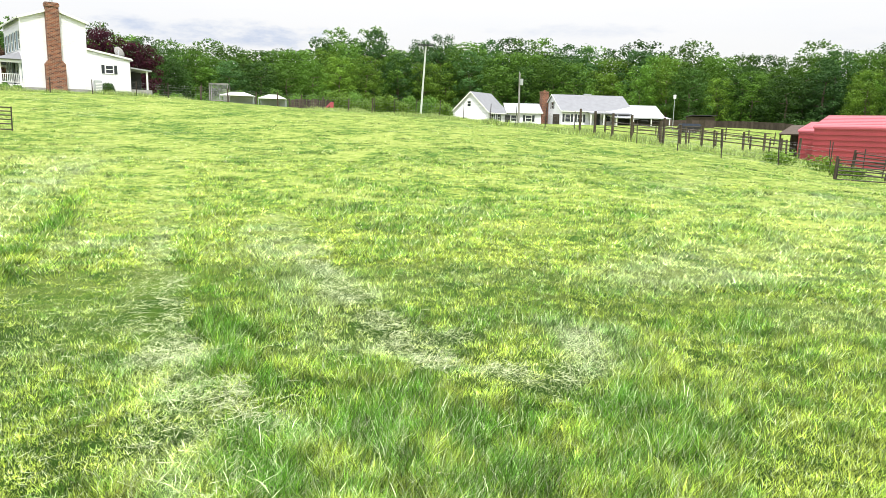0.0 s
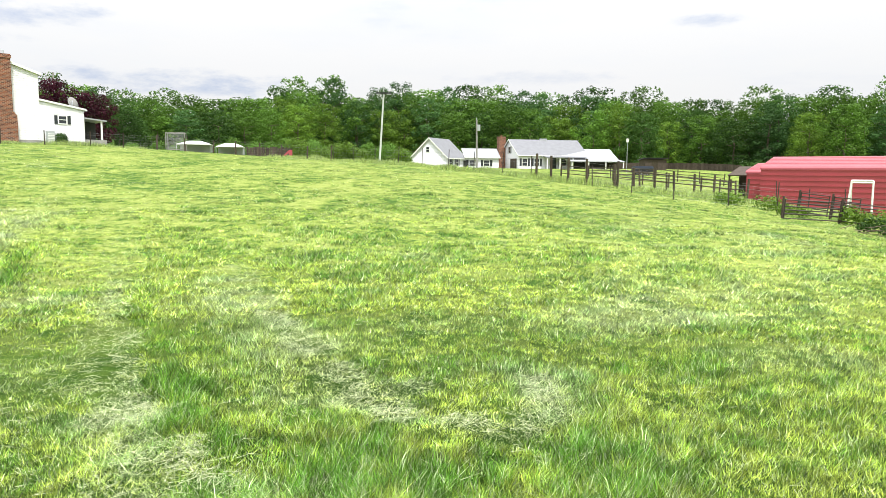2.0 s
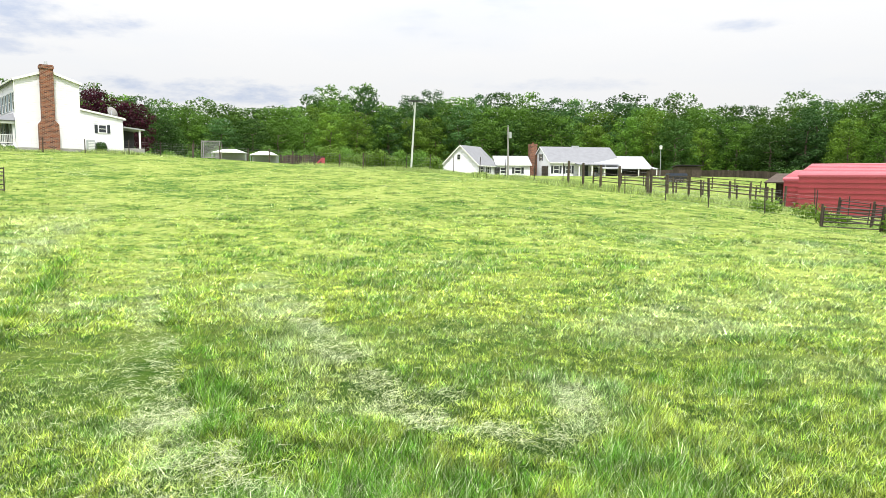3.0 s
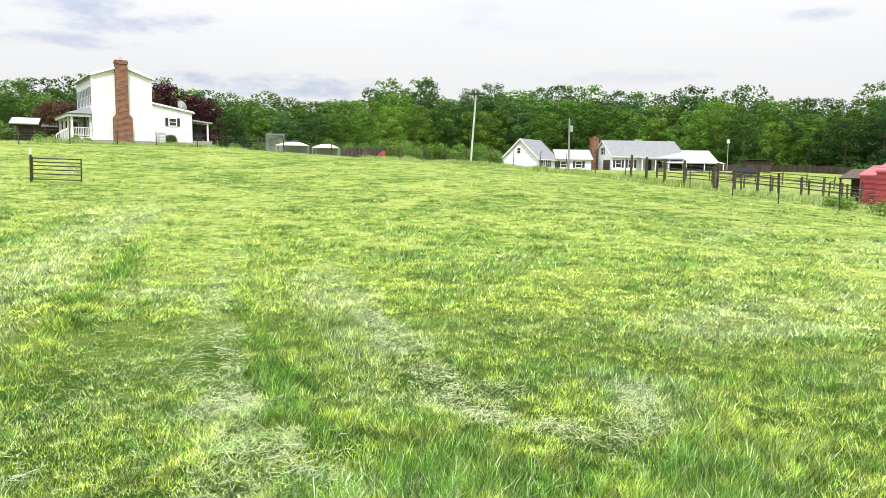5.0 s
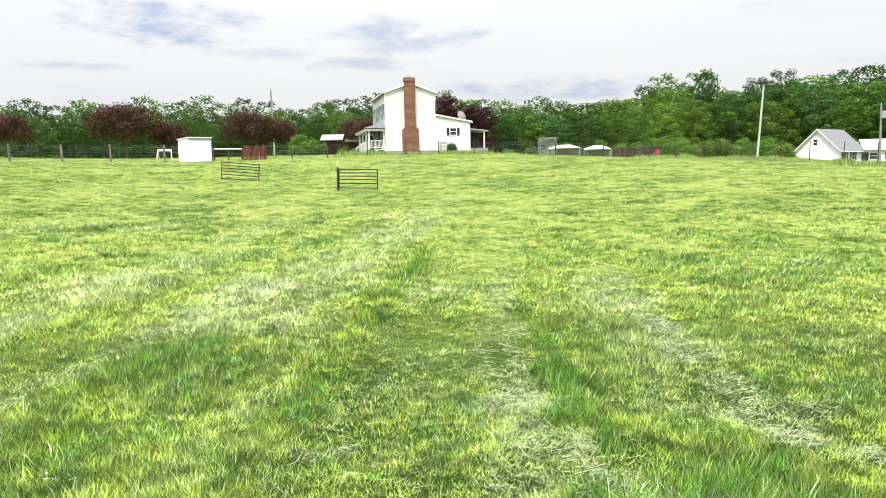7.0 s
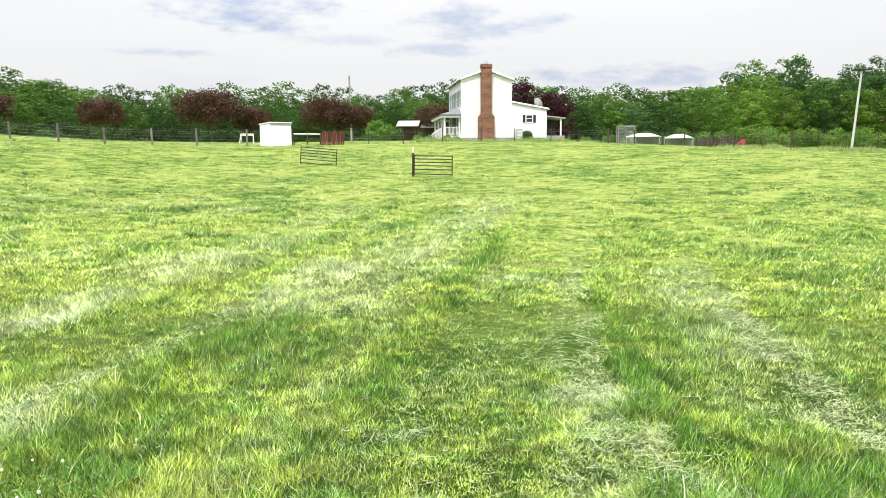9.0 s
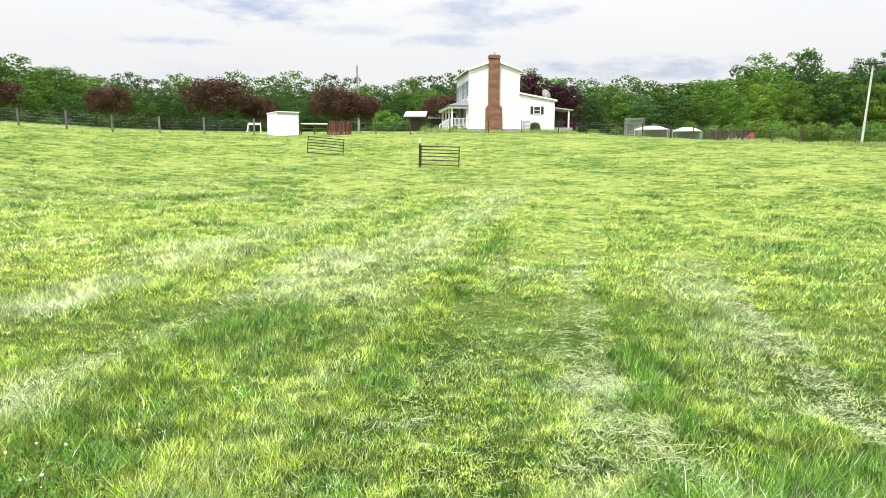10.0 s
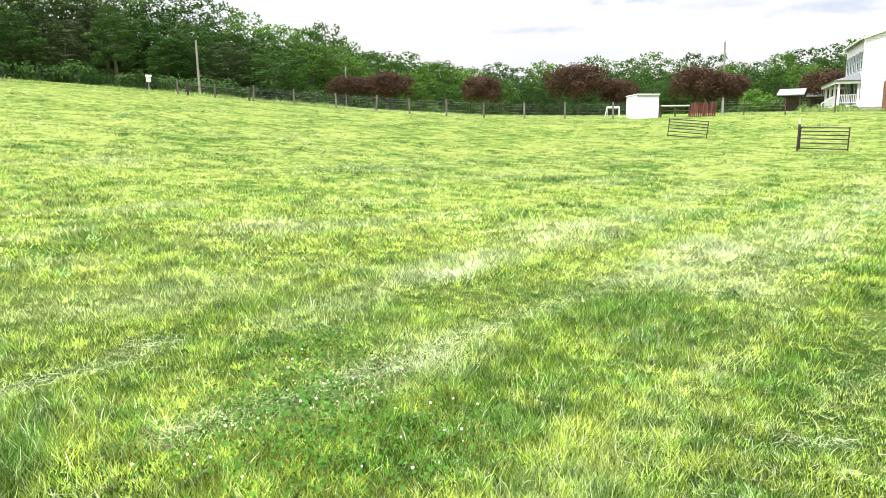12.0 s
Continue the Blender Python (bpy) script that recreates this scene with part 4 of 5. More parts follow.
def ranch():
    x, y = polar(-6.63, 114)
    z = 2.0
    h = gabled("ranch_house", pose(x, y, z, 0, 0, 13), 11.6, 9.0, 2.35, 4.85, "white ranch house with a grey roof and a brick chimney")
    # gable end: garage door and shuttered upper window
    g = part("garage_door", boxed(-.05, .02, 1.0, 4.0, -.3, 1.75), M_DARK_WOOD, h, "dark brown garage door")
    for i in range(4):
        part("panel", boxed(-.08, -.052, 1.1, 3.9, -.2 + i * .48, .2 + i * .48), M_DARK_WOOD, g)
    window(h, 0, 4.5, 3.15, .8, 1.0, "y", -1, M_SHUTTER)
    c = part("chimney", box(boxed(-1.1, -.003, 6.6, 7.9, -.9, 5.1), -1.15, .03, 6.55, 7.95, 5.1, 5.4), M_BRICK, h, "red brick chimney")
    part("flue", tubed((-.55, 7.2, 5.4), (-.55, 7.2, 5.65), .15), M_BRICK, c)
    for xx in (1.0, 3.0):
        window(h, xx, 0, 1.15, .8, 1.1, "x", -1, M_SHUTTER)
    for xx in (7.6, 9.6):
        window(h, xx, 0, 1.15, .8, 1.1, "x", -1, M_SHUTTER)
    d = part("door", boxed(5.4, 6.3, -.05, .02, -.1, 2.0), M_SHUTTER, h, "dark front door")
    part("door_handle", tubed((5.5, -.08, .95), (5.5, -.05, .95), .03), M_GREY, d)
    p = part("porch_roof", slab(bmesh.new(), [(3.9, -2.2, 1.95), (10.6, -2.2, 1.95), (10.6, -.35, 2.2), (3.9, -.35, 2.2)], .12), M_ROOF, h)
    for xx in (4.0, 6.1, 8.3, 10.5):
        part("post", boxed(xx - .08, xx + .08, -2.1, -1.94, -.9, 1.85), M_WHITE, p)
    part("porch_floor", boxed(3.9, 10.6, -2.2, -.02, -.9, -.15), M_STONE, p)
    part("vent", boxed(5.2, 6.4, 4.3, 4.7, 4.8, 5.1), M_GREY, h)
    # white annex with a sheet roof
    x, y = polar(-10.5, 116)
    a = gabled("annex", pose(x, y, 1.6, 0, 0, 8), 7.4, 6.5, 2.3, 3.75, "white annex with a pale sheet-metal roof and open porch", roof=M_PALE_ROOF, over=.7, category="outbuilding")
    p = part("porch_roof", slab(bmesh.new(), [(-.4, -2.6, 1.75), (8.4, -2.6, 1.75), (8.4, -.7, 2.0), (-.4, -.7, 2.0)], .1), M_PALE_ROOF, a)
    for xx in (-.2, 2.5, 5.3, 8.2):
        part("post", boxed(xx - .07, xx + .07, -2.5, -2.36, -1.0, 1.66), M_WHITE, p)
    # solid panel on the wall, coloured as the porch's inner shade
    part("shade_panel", boxed(.6, 6.6, -.03, .02, .1, 1.7), M_INNER_SHADE, a, "dark panel for the shade in the open porch front")
    # garage cottage
    x, y = polar(-.94, 111)
    b = gabled("garage_cottage", pose(x, y, 2.3, 0, 0, 65), 7.4, 6.1, 1.6, 4.5, "small white gabled garage with a grey roof", category="outbuilding")
    window(b, 0, 3.3, 2.7, .55, .75, "y", -1)
    for xx in (1.4, 3.9):
        window(b, xx, 0, .75, .9, 1.0, "x", -1, M_SHUTTER)
    # low link building between garage and ranch
    x, y = polar(-2.45, 117)
    c = gabled("link_building", pose(x, y, 2.1, 0, 0, 6), 5.4, 6.5, 1.9, 3.3, "low white link building with a pale roof", roof=M_PALE_ROOF, category="outbuilding")
    for xx in (1.0, 3.4):
        window(c, xx, 0, .9, .9, .9, "x", -1, M_SHUTTER)
    # solid dark panel in place of the shaded passage
    part("shade_panel", boxed(-.4, .4, -.04, .02, -.2, 1.3), M_INNER_SHADE, c)


ranch()


def carport(m, L, W, wall_h, top, label):
    """A long red steel shelter: ribbed side along x at y = 0, rounded eaves, ribs along the length."""
    c = thing("carport", m, label, "carport", "red steel carports")
    for y, s in ((0, -1), (W, 1)):
        side = part("side_panel", boxed(0, L, y - .015, y + .015, -.5, wall_h), M_RED, c, "red ribbed steel side")
        for i in range(int(wall_h / .37) + 2):
            z = -.3 + i * .37
            part("rib", box(bmesh.new(), 0, L, min(y + s * .016, y + s * .05), max(y + s * .016, y + s * .05), z, min(z + .07, wall_h)), M_RED, side)
    out = [(-.06, wall_h - .12), (-.04, wall_h + .0), (.08, wall_h + .1), (W * .5, top), (W - .08, wall_h + .1), (W + .04, wall_h + .0), (W + .06, wall_h - .12)]
    for (y0, z0), (y1, z1) in zip(out, out[1:]):
        part("roof_sheet", slab(bmesh.new(), [(-.08, y0, z0), (L + .08, y0, z0), (L + .08, y1, z1), (-.08, y1, z1)], .03), M_RED_FADED, c, "faded red steel roof sheet")
    for i in range(1, 7):
        t = i / 7
        for s in (0, 1):
            yy = .08 + (W * .5 - .08) * t if s == 0 else W - .08 - (W * .5 - .08) * t
            zz = wall_h + .1 + (top - wall_h - .1) * t
            part("roof_rib", boxed(-.08, L + .08, yy - .02, yy + .02, zz - .01, zz + .012), M_RED_FADED, c)
    part("end_wall", prism(bmesh.new(), [(0, -.5), (.03, -.5), (.03, wall_h), (0, wall_h)], .02, W - .02), M_RED, c)
    bm = bmesh.new()
    vs = [bm.verts.new(v) for v in ((.0, 0, wall_h), (.0, W, wall_h), (.0, W / 2, top - .05))]
    bm.faces.new(vs)
    bmesh.ops.solidify(bm, geom=bm.faces[:], thickness=.03)
    part("gable", bm, M_RED, c)
    for x in (0.06, L / 2, L - .06):
        part("frame_post", boxed(x - .03, x + .03, .03, .09, -.5, wall_h), M_GREY, c)


x0, y0 = polar(-24.5, 58)
carport(pose(x0, y0, -.75, 0, 0, -44), 12.5, 5.5, 2.85, 3.7, "long faded red steel carport with ribbed sides")
x0, y0 = polar(-23.55, 60.5)
carport(pose(x0, y0, -.7, 0, 0, -44), 3.0, 5.0, 2.5, 3.2, "second red steel carport bay standing behind")


# ---- field gates ----
def field_gate(m, W, H, bars, label, group, post=True, tilt=0.0):
    g = thing("field_gate", m @ pose(0, 0, 0, 0, tilt, 0), label, "gate", group)
    for x in (0, W):
        part("upright", tubed((x, 0, .05), (x, 0, H), .03), M_DARK_STEEL, g)
    for i in range(bars):
        z = .12 + (H - .16) * (i / (bars - 1)) ** .85
        part("bar", tubed((0, 0, z), (W, 0, z), .027), M_DARK_STEEL, g)
    if post:
        part("post", tubed((-.08, 0, -.4), (-.08, 0, H + .12), .055), M_DARK_WOOD, g)
        if group.startswith("loose"):
            part("post_top", tubed((-.08, 0, H + .12), (-.08, 0, H + .42), .035), M_WHITE, g, "white post tip")
    return g


def gate_between(az0, d0, az1, d1, H, bars, label, group, post=True, sink=0.0, tilt=0.0):
    a, b = Vector(polar(az0, d0)), Vector(polar(az1, d1))
    w = (b - a).length
    turn = math.degrees(math.atan2(b.y - a.y, b.x - a.x))
    za, zb = hz(a.x, a.y), hz(b.x, b.y)
    field_gate(pose(a.x, a.y, za - sink, 0, 0, turn), w, H, bars, label, group, post, -math.degrees(math.atan2(zb - za, w)) + tilt)


gate_between(36.35, 39, 33.35, 38.2, 1.14, 6, "dark tubular steel field gate standing alone on a post", "loose gates in the pasture")
gate_between(45.2, 47, 42.45, 46, 1.15, 6, "dark tubular steel field gate leaning crookedly in the grass", "loose gates in the pasture", False, .05, 2.5)
gate_between(-26.15, 36, -29.7, 37, 1.0, 6, "rusty brown tubular corral gate beside weeds", "corral gates", True, .12, -2.6)
gate_between(-29.8, 37, -33.7, 37.4, 1.0, 6, "rusty brown tubular corral gate beside weeds", "corral gates", True)
gate_between(-33.8, 37.4, -38.5, 37, 1.0, 6, "rusty brown tubular corral gate beside weeds", "corral gates", False)
gate_between(-27.1, 42, -28.9, 41.5, 1.15, 6, "rusty brown tubular corral gate at the back of the pen", "corral gates", True)
gate_between(-29.2, 41.4, -30.8, 41, 1.15, 6, "rusty brown tubular corral gate at the back of the pen", "corral gates", True)


def white_shed():
    a, b = Vector(polar(47.35, 63.5)), Vector(polar(45.75, 64.5))
    s = thing("white_shed", pose(a.x, a.y, hz(a.x, a.y) - .02, 0, 0, math.degrees(math.atan2(b.y - a.y, b.x - a.x))), "small white flat-roofed pump shed in the pasture", "shed")
    w = (b - a).length
    part("wall", boxed(0, w, 0, 1.8, -.3, 1.98), M_SIDING, s)
    part("roof", slab(bmesh.new(), [(-.05, -.08, 2.08), (w + .05, -.08, 2.1), (w + .05, 1.9, 2.0), (-.05, 1.9, 1.99)], .08), M_WHITE, s)
    part("trim", boxed(-.02, w + .02, -.03, -.002, 1.86, 1.97), M_GREY, s)
    part("corner_post", boxed(w + .003, w + .1, -.06, .06, -.4, 1.3), M_WOOD, s)


white_shed()
# ---- fences ----
def lay_out(points, spacing):
    """Places at even steps along a line of (azimuth, distance) corners."""
    P = [Vector(polar(*p)) for p in points]
    out = [P[0]]
    for a, b in zip(P, P[1:]):
        n = max(1, round((b - a).length / spacing))
        out += [a.lerp(b, (i + 1) / n) for i in range(n)]
    return out


def fence(points, spacing, post_r, post_h, mat, wires, label, mesh=0.0, rails=(), square=False, jitter=.06, group="pasture fences", rail_mat=None):
    P = lay_out(points, spacing) if spacing else [Vector(polar(*p)) for p in points]
    g = random.Random(len(P) * 7 + int(post_h * 100))
    P = [p + Vector((g.uniform(-.1, .1), g.uniform(-.1, .1))) for p in P]
    f = thing("fence", Matrix.Identity(4), label, "fence", group)
    tops = []
    for p in P:
        z = hz(p.x, p.y)
        h, lx, ly = post_h * g.uniform(.92, 1.08), g.uniform(-jitter, jitter), g.uniform(-jitter, jitter)
        bm = bmesh.new()
        if square:
            box(bm, -post_r, post_r, -post_r, post_r, -.4, h)
            bmesh.ops.transform(bm, matrix=Matrix(((1, 0, lx, p.x), (0, 1, ly, p.y), (0, 0, 1, z), (0, 0, 0, 1))), verts=bm.verts)
        else:
            tube(bm, (p.x, p.y, z - .4), (p.x + lx * h, p.y + ly * h, z + h), post_r, post_r * .9, 7)
        part("post", bm, mat, f)
        tops.append(Vector((p.x, p.y, z)))
    if wires:
        bm = bmesh.new()
        for a, b in zip(tops, tops[1:]):
            for w in wires:
                tube(bm, a + Vector((0, 0, w)), b + Vector((0, 0, w)), .003, None, 3)
            if mesh:
                n = max(1, int((b - a).length / mesh))
                for i in range(n):
                    c = a.lerp(b, i / n)
                    tube(bm, c + Vector((0, 0, wires[0])), c + Vector((0, 0, wires[-1])), .0022, None, 3)
        part("wire", bm, M_WIRE if mat is not M_BLACK else M_BLACK, f)
    for a, b in zip(tops, tops[1:]):
        for r in rails:
            part("rail", tubed(a + Vector((0, 0, r)), b + Vector((0, 0, r)), .035, None, 6), rail_mat or mat, f)
    return f


WOVEN = (.12, .32, .52, .75, 1.0, 1.18)
fence([(82, 75.5), (79.4, 73), (76.6, 70.5), (73.6, 68.6), (70.5, 66.8), (67.44, 64.9), (64.7, 63.4), (61.9, 62.3), (58.95, 62), (55.82, 62.1), (52.65, 62.8), (49.11, 64), (45.96, 65)], 0, .085, 1.35, M_POST, WOVEN, "weathered wooden posts with woven wire along the pasture")
fence([(42.5, 66), (37, 66), (31, 70), (25.5, 72), (21, 73)], 3.7, .05, 1.35, M_DARK_WOOD, WOVEN, "dark posts with woven wire in front of the house yard", .45)
fence([(21, 73), (17, 71.5), (12, 68), (8.2, 65)], 2.6, .07, 1.25, M_DARK_WOOD, WOVEN, "dark wooden posts with woven wire along the yard", .45)
fence([(8, 65), (3, 60), (-1, 55), (-5.4, 52), (-7.6, 50)], 2.7, .03, 1.45, M_DARK_STEEL, WOVEN, "thin steel posts with wire above tall grass", .4)
fence([(-8.0, 49.5), (-12, 46.5), (-14.2, 47)], 1.55, .09, 1.62, M_WOOD, (.3, .7, 1.1, 1.4), "thick weathered posts with wire strands", 0, jitter=.05)
fence([(-14.2, 47), (-17, 49), (-20, 52), (-23.6, 57)], 1.9, .09, 1.45, M_WOOD, WOVEN, "weathered wooden posts with woven wire by the corral", .4)
fence([(-12.5, 45), (-18.5, 40), (-22.5, 41), (-25.6, 42)], 3.6, .03, 1.45, M_DARK_STEEL, WOVEN, "thin steel posts with wire at the pasture edge", .4)
fence([(-25.6, 44), (-30, 42), (-36, 40)], 2.4, .03, 1.5, M_DARK_STEEL, (.4, .8, 1.2), "rusty steel posts with wire strands by the carport", 0)
fence([(-10, 66), (-14, 70), (-20, 74), (-23.5, 72)], 2.7, .08, 1.3, M_WOOD, (), "wooden corral fence with round rails", 0, (.45, .8, 1.15))
fence([(-14, 60), (-18, 58), (-23, 60)], 2.6, .08, 1.35, M_WOOD, (), "dark wooden corral fence with round rails", 0, (.6, 1.15), rail_mat=M_DARK_WOOD)
fence([(-12, 84), (-17, 88), (-22, 86)], 2.6, .07, 1.3, M_WOOD, (), "pale wooden paddock rails beyond the corral", 0, (.5, .85, 1.2))
fence([(93, 84), (84, 84), (74, 82), (68, 80), (60, 80), (53, 79), (47, 78)], 3.0, .05, 1.35, M_BLACK, (.1, .3, .5, .7, .9, 1.1, 1.3), "dark post and mesh fence along the far lane", .22, group="lane fences")
fence([(81.3, 74), (77, 71)], 4.5, .1, 1.25, M_WOOD, (), "grey wooden rail fence by the wood's edge", 0, (.95,), group="lane fences")


def board_fence():
    f = thing("board_fence", Matrix.Identity(4), "long dark grey upright board fence behind the paddock", "fence", "lane fences")
    for p, q in zip(lay_out([(-13.2, 118), (-18, 122), (-23.2, 116)], .34), lay_out([(-13.2, 118), (-18, 122), (-23.2, 116)], .34)[1:]):
        z = hz(p.x, p.y)
        bm = bmesh.new()
        a = math.atan2(q.y - p.y, q.x - p.x)
        box(bm, 0, (q - p).length - .02, -.02, .02, -.5, 1.05 + random.uniform(-.04, .04))
        bmesh.ops.transform(bm, matrix=Matrix.Translation((p.x, p.y, z)) @ Matrix.Rotation(a, 4, "Z"), verts=bm.verts)
        part("board", bm, M_DARK_WOOD, f)


board_fence()


# ---- poles ----
def utility_pole(az, d, h, r, label, az_top=None, kind=0):
    x, y = polar(az, d)
    z = hz(x, y)
    p = thing("utility_pole", pose(x, y, z), label, "pole", "utility poles")
    tx, ty = (polar(az_top, d) if az_top is not None else (x, y))
    top = Vector((tx - x, ty - y, h))
    part("shaft", tubed((0, 0, -.8), top, r, r * .75, 10), M_POLE if kind == 2 else M_GREY_POLE, p)
    if kind == 1:
        part("transformer", tubed(top + Vector((.28, -.1, -1.5)), top + Vector((.28, -.1, -.7)), .22, None, 12), M_GREY, p, "grey transformer can")
        part("bracket", boxed(top.x - .05, top.x + .4, -.05, .05, h - 1.2, h - 1.1), M_GREY, p)
        part("insulator", tubed(top, top + Vector((0, 0, .25)), .05), M_GREY, p)
    if kind == 2:
        part("lamp_bar", boxed(top.x - .75, top.x + .75, -.14, .14, h - .06, h + .10, bevel=.03), M_BLACK, p, "dark floodlight bar")
        for s in (-.5, .5):
            part("lamp", boxed(top.x + s - .2, top.x + s + .2, -.3, .02, h - .12, h - .062), M_GREY, p)
    if kind == 3:
        part("conduit", tubed((.14, -.1, 0), (.14, -.1, h * .62), .04), M_GREY, p)
        part("insulator", tubed(top, top + Vector((0, 0, .3)), .04), M_GREY, p)
        part("bracket", boxed(-.45, .1, -.06, .06, h - 1.6, h - 1.45), M_GREY, p)


utility_pole(4.46, 70, 6.75, .10, "pale leaning yard pole with a floodlight bar", 4.08, 2)
utility_pole(-3.32, 98, 6.7, .14, "wooden utility pole with a grey transformer", -3.26, 1)
utility_pole(41.05, 104, 10.3, .15, "grey utility pole rising over copper-leaved trees", 41.15, 3)
utility_pole(27.5, 100, 9.6, .13, "bare utility pole behind the farmhouse", 27.55, 0)
utility_pole(80.4, 82, 5.6, .13, "pale bare pole by the wood's edge", 80.5, 2 if False else 0)
utility_pole(69.6, 86, 4.6, .10, "thin bare pole by the far lane", 69.6, 0)


def box_on_pole(az, d, h, s, label):
    x, y = polar(az, d)
    b = thing("bird_house", pose(x, y, hz(x, y)), label, "bird house", "bird houses")
    part("pole", tubed((0, 0, -.4), (0, 0, h), .04), M_GREY, b)
    part("box", boxed(-s, s, -s, s, h, h + s * 2.6, bevel=.03), M_WHITE, b)
    part("roof", prism(bmesh.new(), [(-s * 1.3, h + s * 2.6), (s * 1.3, h + s * 2.6), (0, h + s * 3.4)], -s * 1.3, s * 1.3), M_WHITE, b)


box_on_pole(-14.95, 98, 4.0, .15, "white bird house on a tall pole in the paddock")
box_on_pole(83.9, 76, .9, .2, "white bird house on a short pole by the woods")

# ---- copper and purple trees in the yard ----
RED_A = tree_meshes(41, 5.6, 3.6, .44, 8000, .12, M_LEAF_RED, 34)
RED_B = tree_meshes(42, 5.0, 3.2, .46, 7000, .12, M_LEAF_RED, 30)
PLUM = tree_meshes(43, 7.0, 3.0, .12, 7000, .13, M_LEAF_PLUM, 30)
GREEN_S = tree_meshes(44, 3.0, 1.6, .10, 3000, .10, M_LEAF, 18)


def yard_tree(meshes, own, az, d, top_tan, wide, label, own_w, group="copper-leaved yard trees"):
    x, y = polar(az, d)
    z = hz(x, y)
    s = (EYE + top_tan * d - z) / own
    w = wide / (own_w * 2)
    plant_tree(meshes, pose(x, y, z, 0, 0, az * 11) @ Matrix.Diagonal((w, w, s, 1)), label, group=group)


for a in ((RED_B, 5.0, 66.4, 84, .086, 6.0, "low copper-leaved tree behind the lane fence", 3.0),
          (RED_A, 5.6, 69.5, 86, .082, 5.0, "low copper-leaved tree behind the lane fence", 3.4),
          (RED_B, 5.0, 59.1, 72, .081, 4.0, "small copper-leaved tree with a bare trunk", 3.0),
          (RED_A, 5.6, 51.6, 82, .095, 7.4, "broad copper-leaved tree with a rounded crown", 3.4),
          (RED_B, 5.0, 48.6, 83, .074, 4.0, "copper-leaved tree beside a broader one", 3.0),
          (RED_A, 5.6, 43.0, 80, .088, 5.4, "broad copper-leaved tree behind the picket panel", 3.4),
          (RED_B, 5.0, 41.0, 81, .078, 4.6, "copper-leaved tree beside the utility pole", 3.0),
          (RED_B, 5.0, 34.4, 98, .078, 6.0, "copper-leaved tree behind the porch", 3.0)):
    yard_tree(*a)
for a in ((PLUM, 7.0, 27.6, 86, .107, 5.4, "dark purple-leaved tree behind the house", 2.8), (PLUM, 7.0, 25.3, 87, .094, 5.0, "dark purple-leaved tree behind the back porch", 2.8),
          (GREEN_S, 3.0, 39.0, 76, .058, 3.2, "small bushy green tree in the yard", 1.5), (GREEN_S, 3.0, 37.9, 79, .050, 2.4, "small bushy green tree in the yard", 1.5)):
    yard_tree(*a, group="yard trees")


# ---- small outbuildings and yard clutter ----
def open_shed(az, d, turn, L, W, h, label):
    s = thing("open_shed", spot(az, d, 0, turn), label, "shed", "open sheds")
    for x in (0, L):
        for y in (0, W):
            part("post", boxed(x - .07, x + .07, y - .07, y + .07, -.6, h + (.3 if y else 0)), M_WOOD, s)
    part("roof", slab(bmesh.new(), [(-.4, -.4, h), (L + .4, -.4, h), (L + .4, W + .4, h + .8), (-.4, W + .4, h + .8)], .1), M_PALE_ROOF, s)
    part("back_wall", boxed(0, L, W - .04, W, -.5, h + .6), M_DARK_WOOD, s)


open_shed(37.3, 88, 32, 1.9, 2.6, 2.0, "open wooden shed with a pale metal roof")
open_shed(35.4, 97, 32, 1.6, 2.4, 2.5, "open wooden shed with a pale metal roof")


def canopy(az, d, turn, L, W, eave, top, label):
    c = thing("canopy", spot(az, d, 0, turn), label, "canopy", "white canopies")
    bm = bmesh.new()
    a = [(0, 0, eave), (L, 0, eave), (L, W, eave), (0, W, eave)]
    r0, r1 = (L * .33, W / 2, top), (L * .67, W / 2, top)
    for q in ((a[0], a[1], r1, r0), (a[2], a[3], r0, r1), (a[1], a[2], r1), (a[3], a[0], r0)):
        slab(bm, q, .05)
    part("cover", bm, M_WHITE, c, "white peaked fabric cover")
    for x in (.05, L - .05):
        for y in (.05, W - .05):
            part("leg", tubed((x, y, -.5), (x, y, eave), .035), M_GREY, c)
    part("back_screen", boxed(.05, L - .05, W - .08, W - .04, 0, eave), M_GREY, c)


canopy(19.7, 82, 12, 3.6, 3.2, .8, 1.2, "low white canopy over pens")
canopy(16.9, 83, 12, 3.0, 3.2, .85, 1.3, "low white canopy with a side sheet")


def kennel():
    k = thing("dog_kennel", spot(20.4, 76, 0, 14), "chain-link dog kennel with a steel tube frame", "kennel")
    bm = bmesh.new()
    for x in (0, 1.75):
        for y in (0, 1.7):
            tube(bm, (x, y, -.4), (x, y, 1.75), .03)
    for z in (.1, 1.72):
        for y in (0, 1.7):
            tube(bm, (0, y, z), (1.75, y, z), .025)
        for x in (0, 1.75):
            tube(bm, (x, 0, z), (x, 1.7, z), .025)
    part("frame", bm, M_GREY_POLE, k)
    bm = bmesh.new()
    for i in range(22):
        x = i * .08
        tube(bm, (x, 0, .1), (x, 0, 1.7), .006, None, 3)
    for i in range(20):
        tube(bm, (0, 0, .1 + i * .08), (1.75, 0, .1 + i * .08), .006, None, 3)
    part("mesh", bm, M_WIRE, k)


kennel()


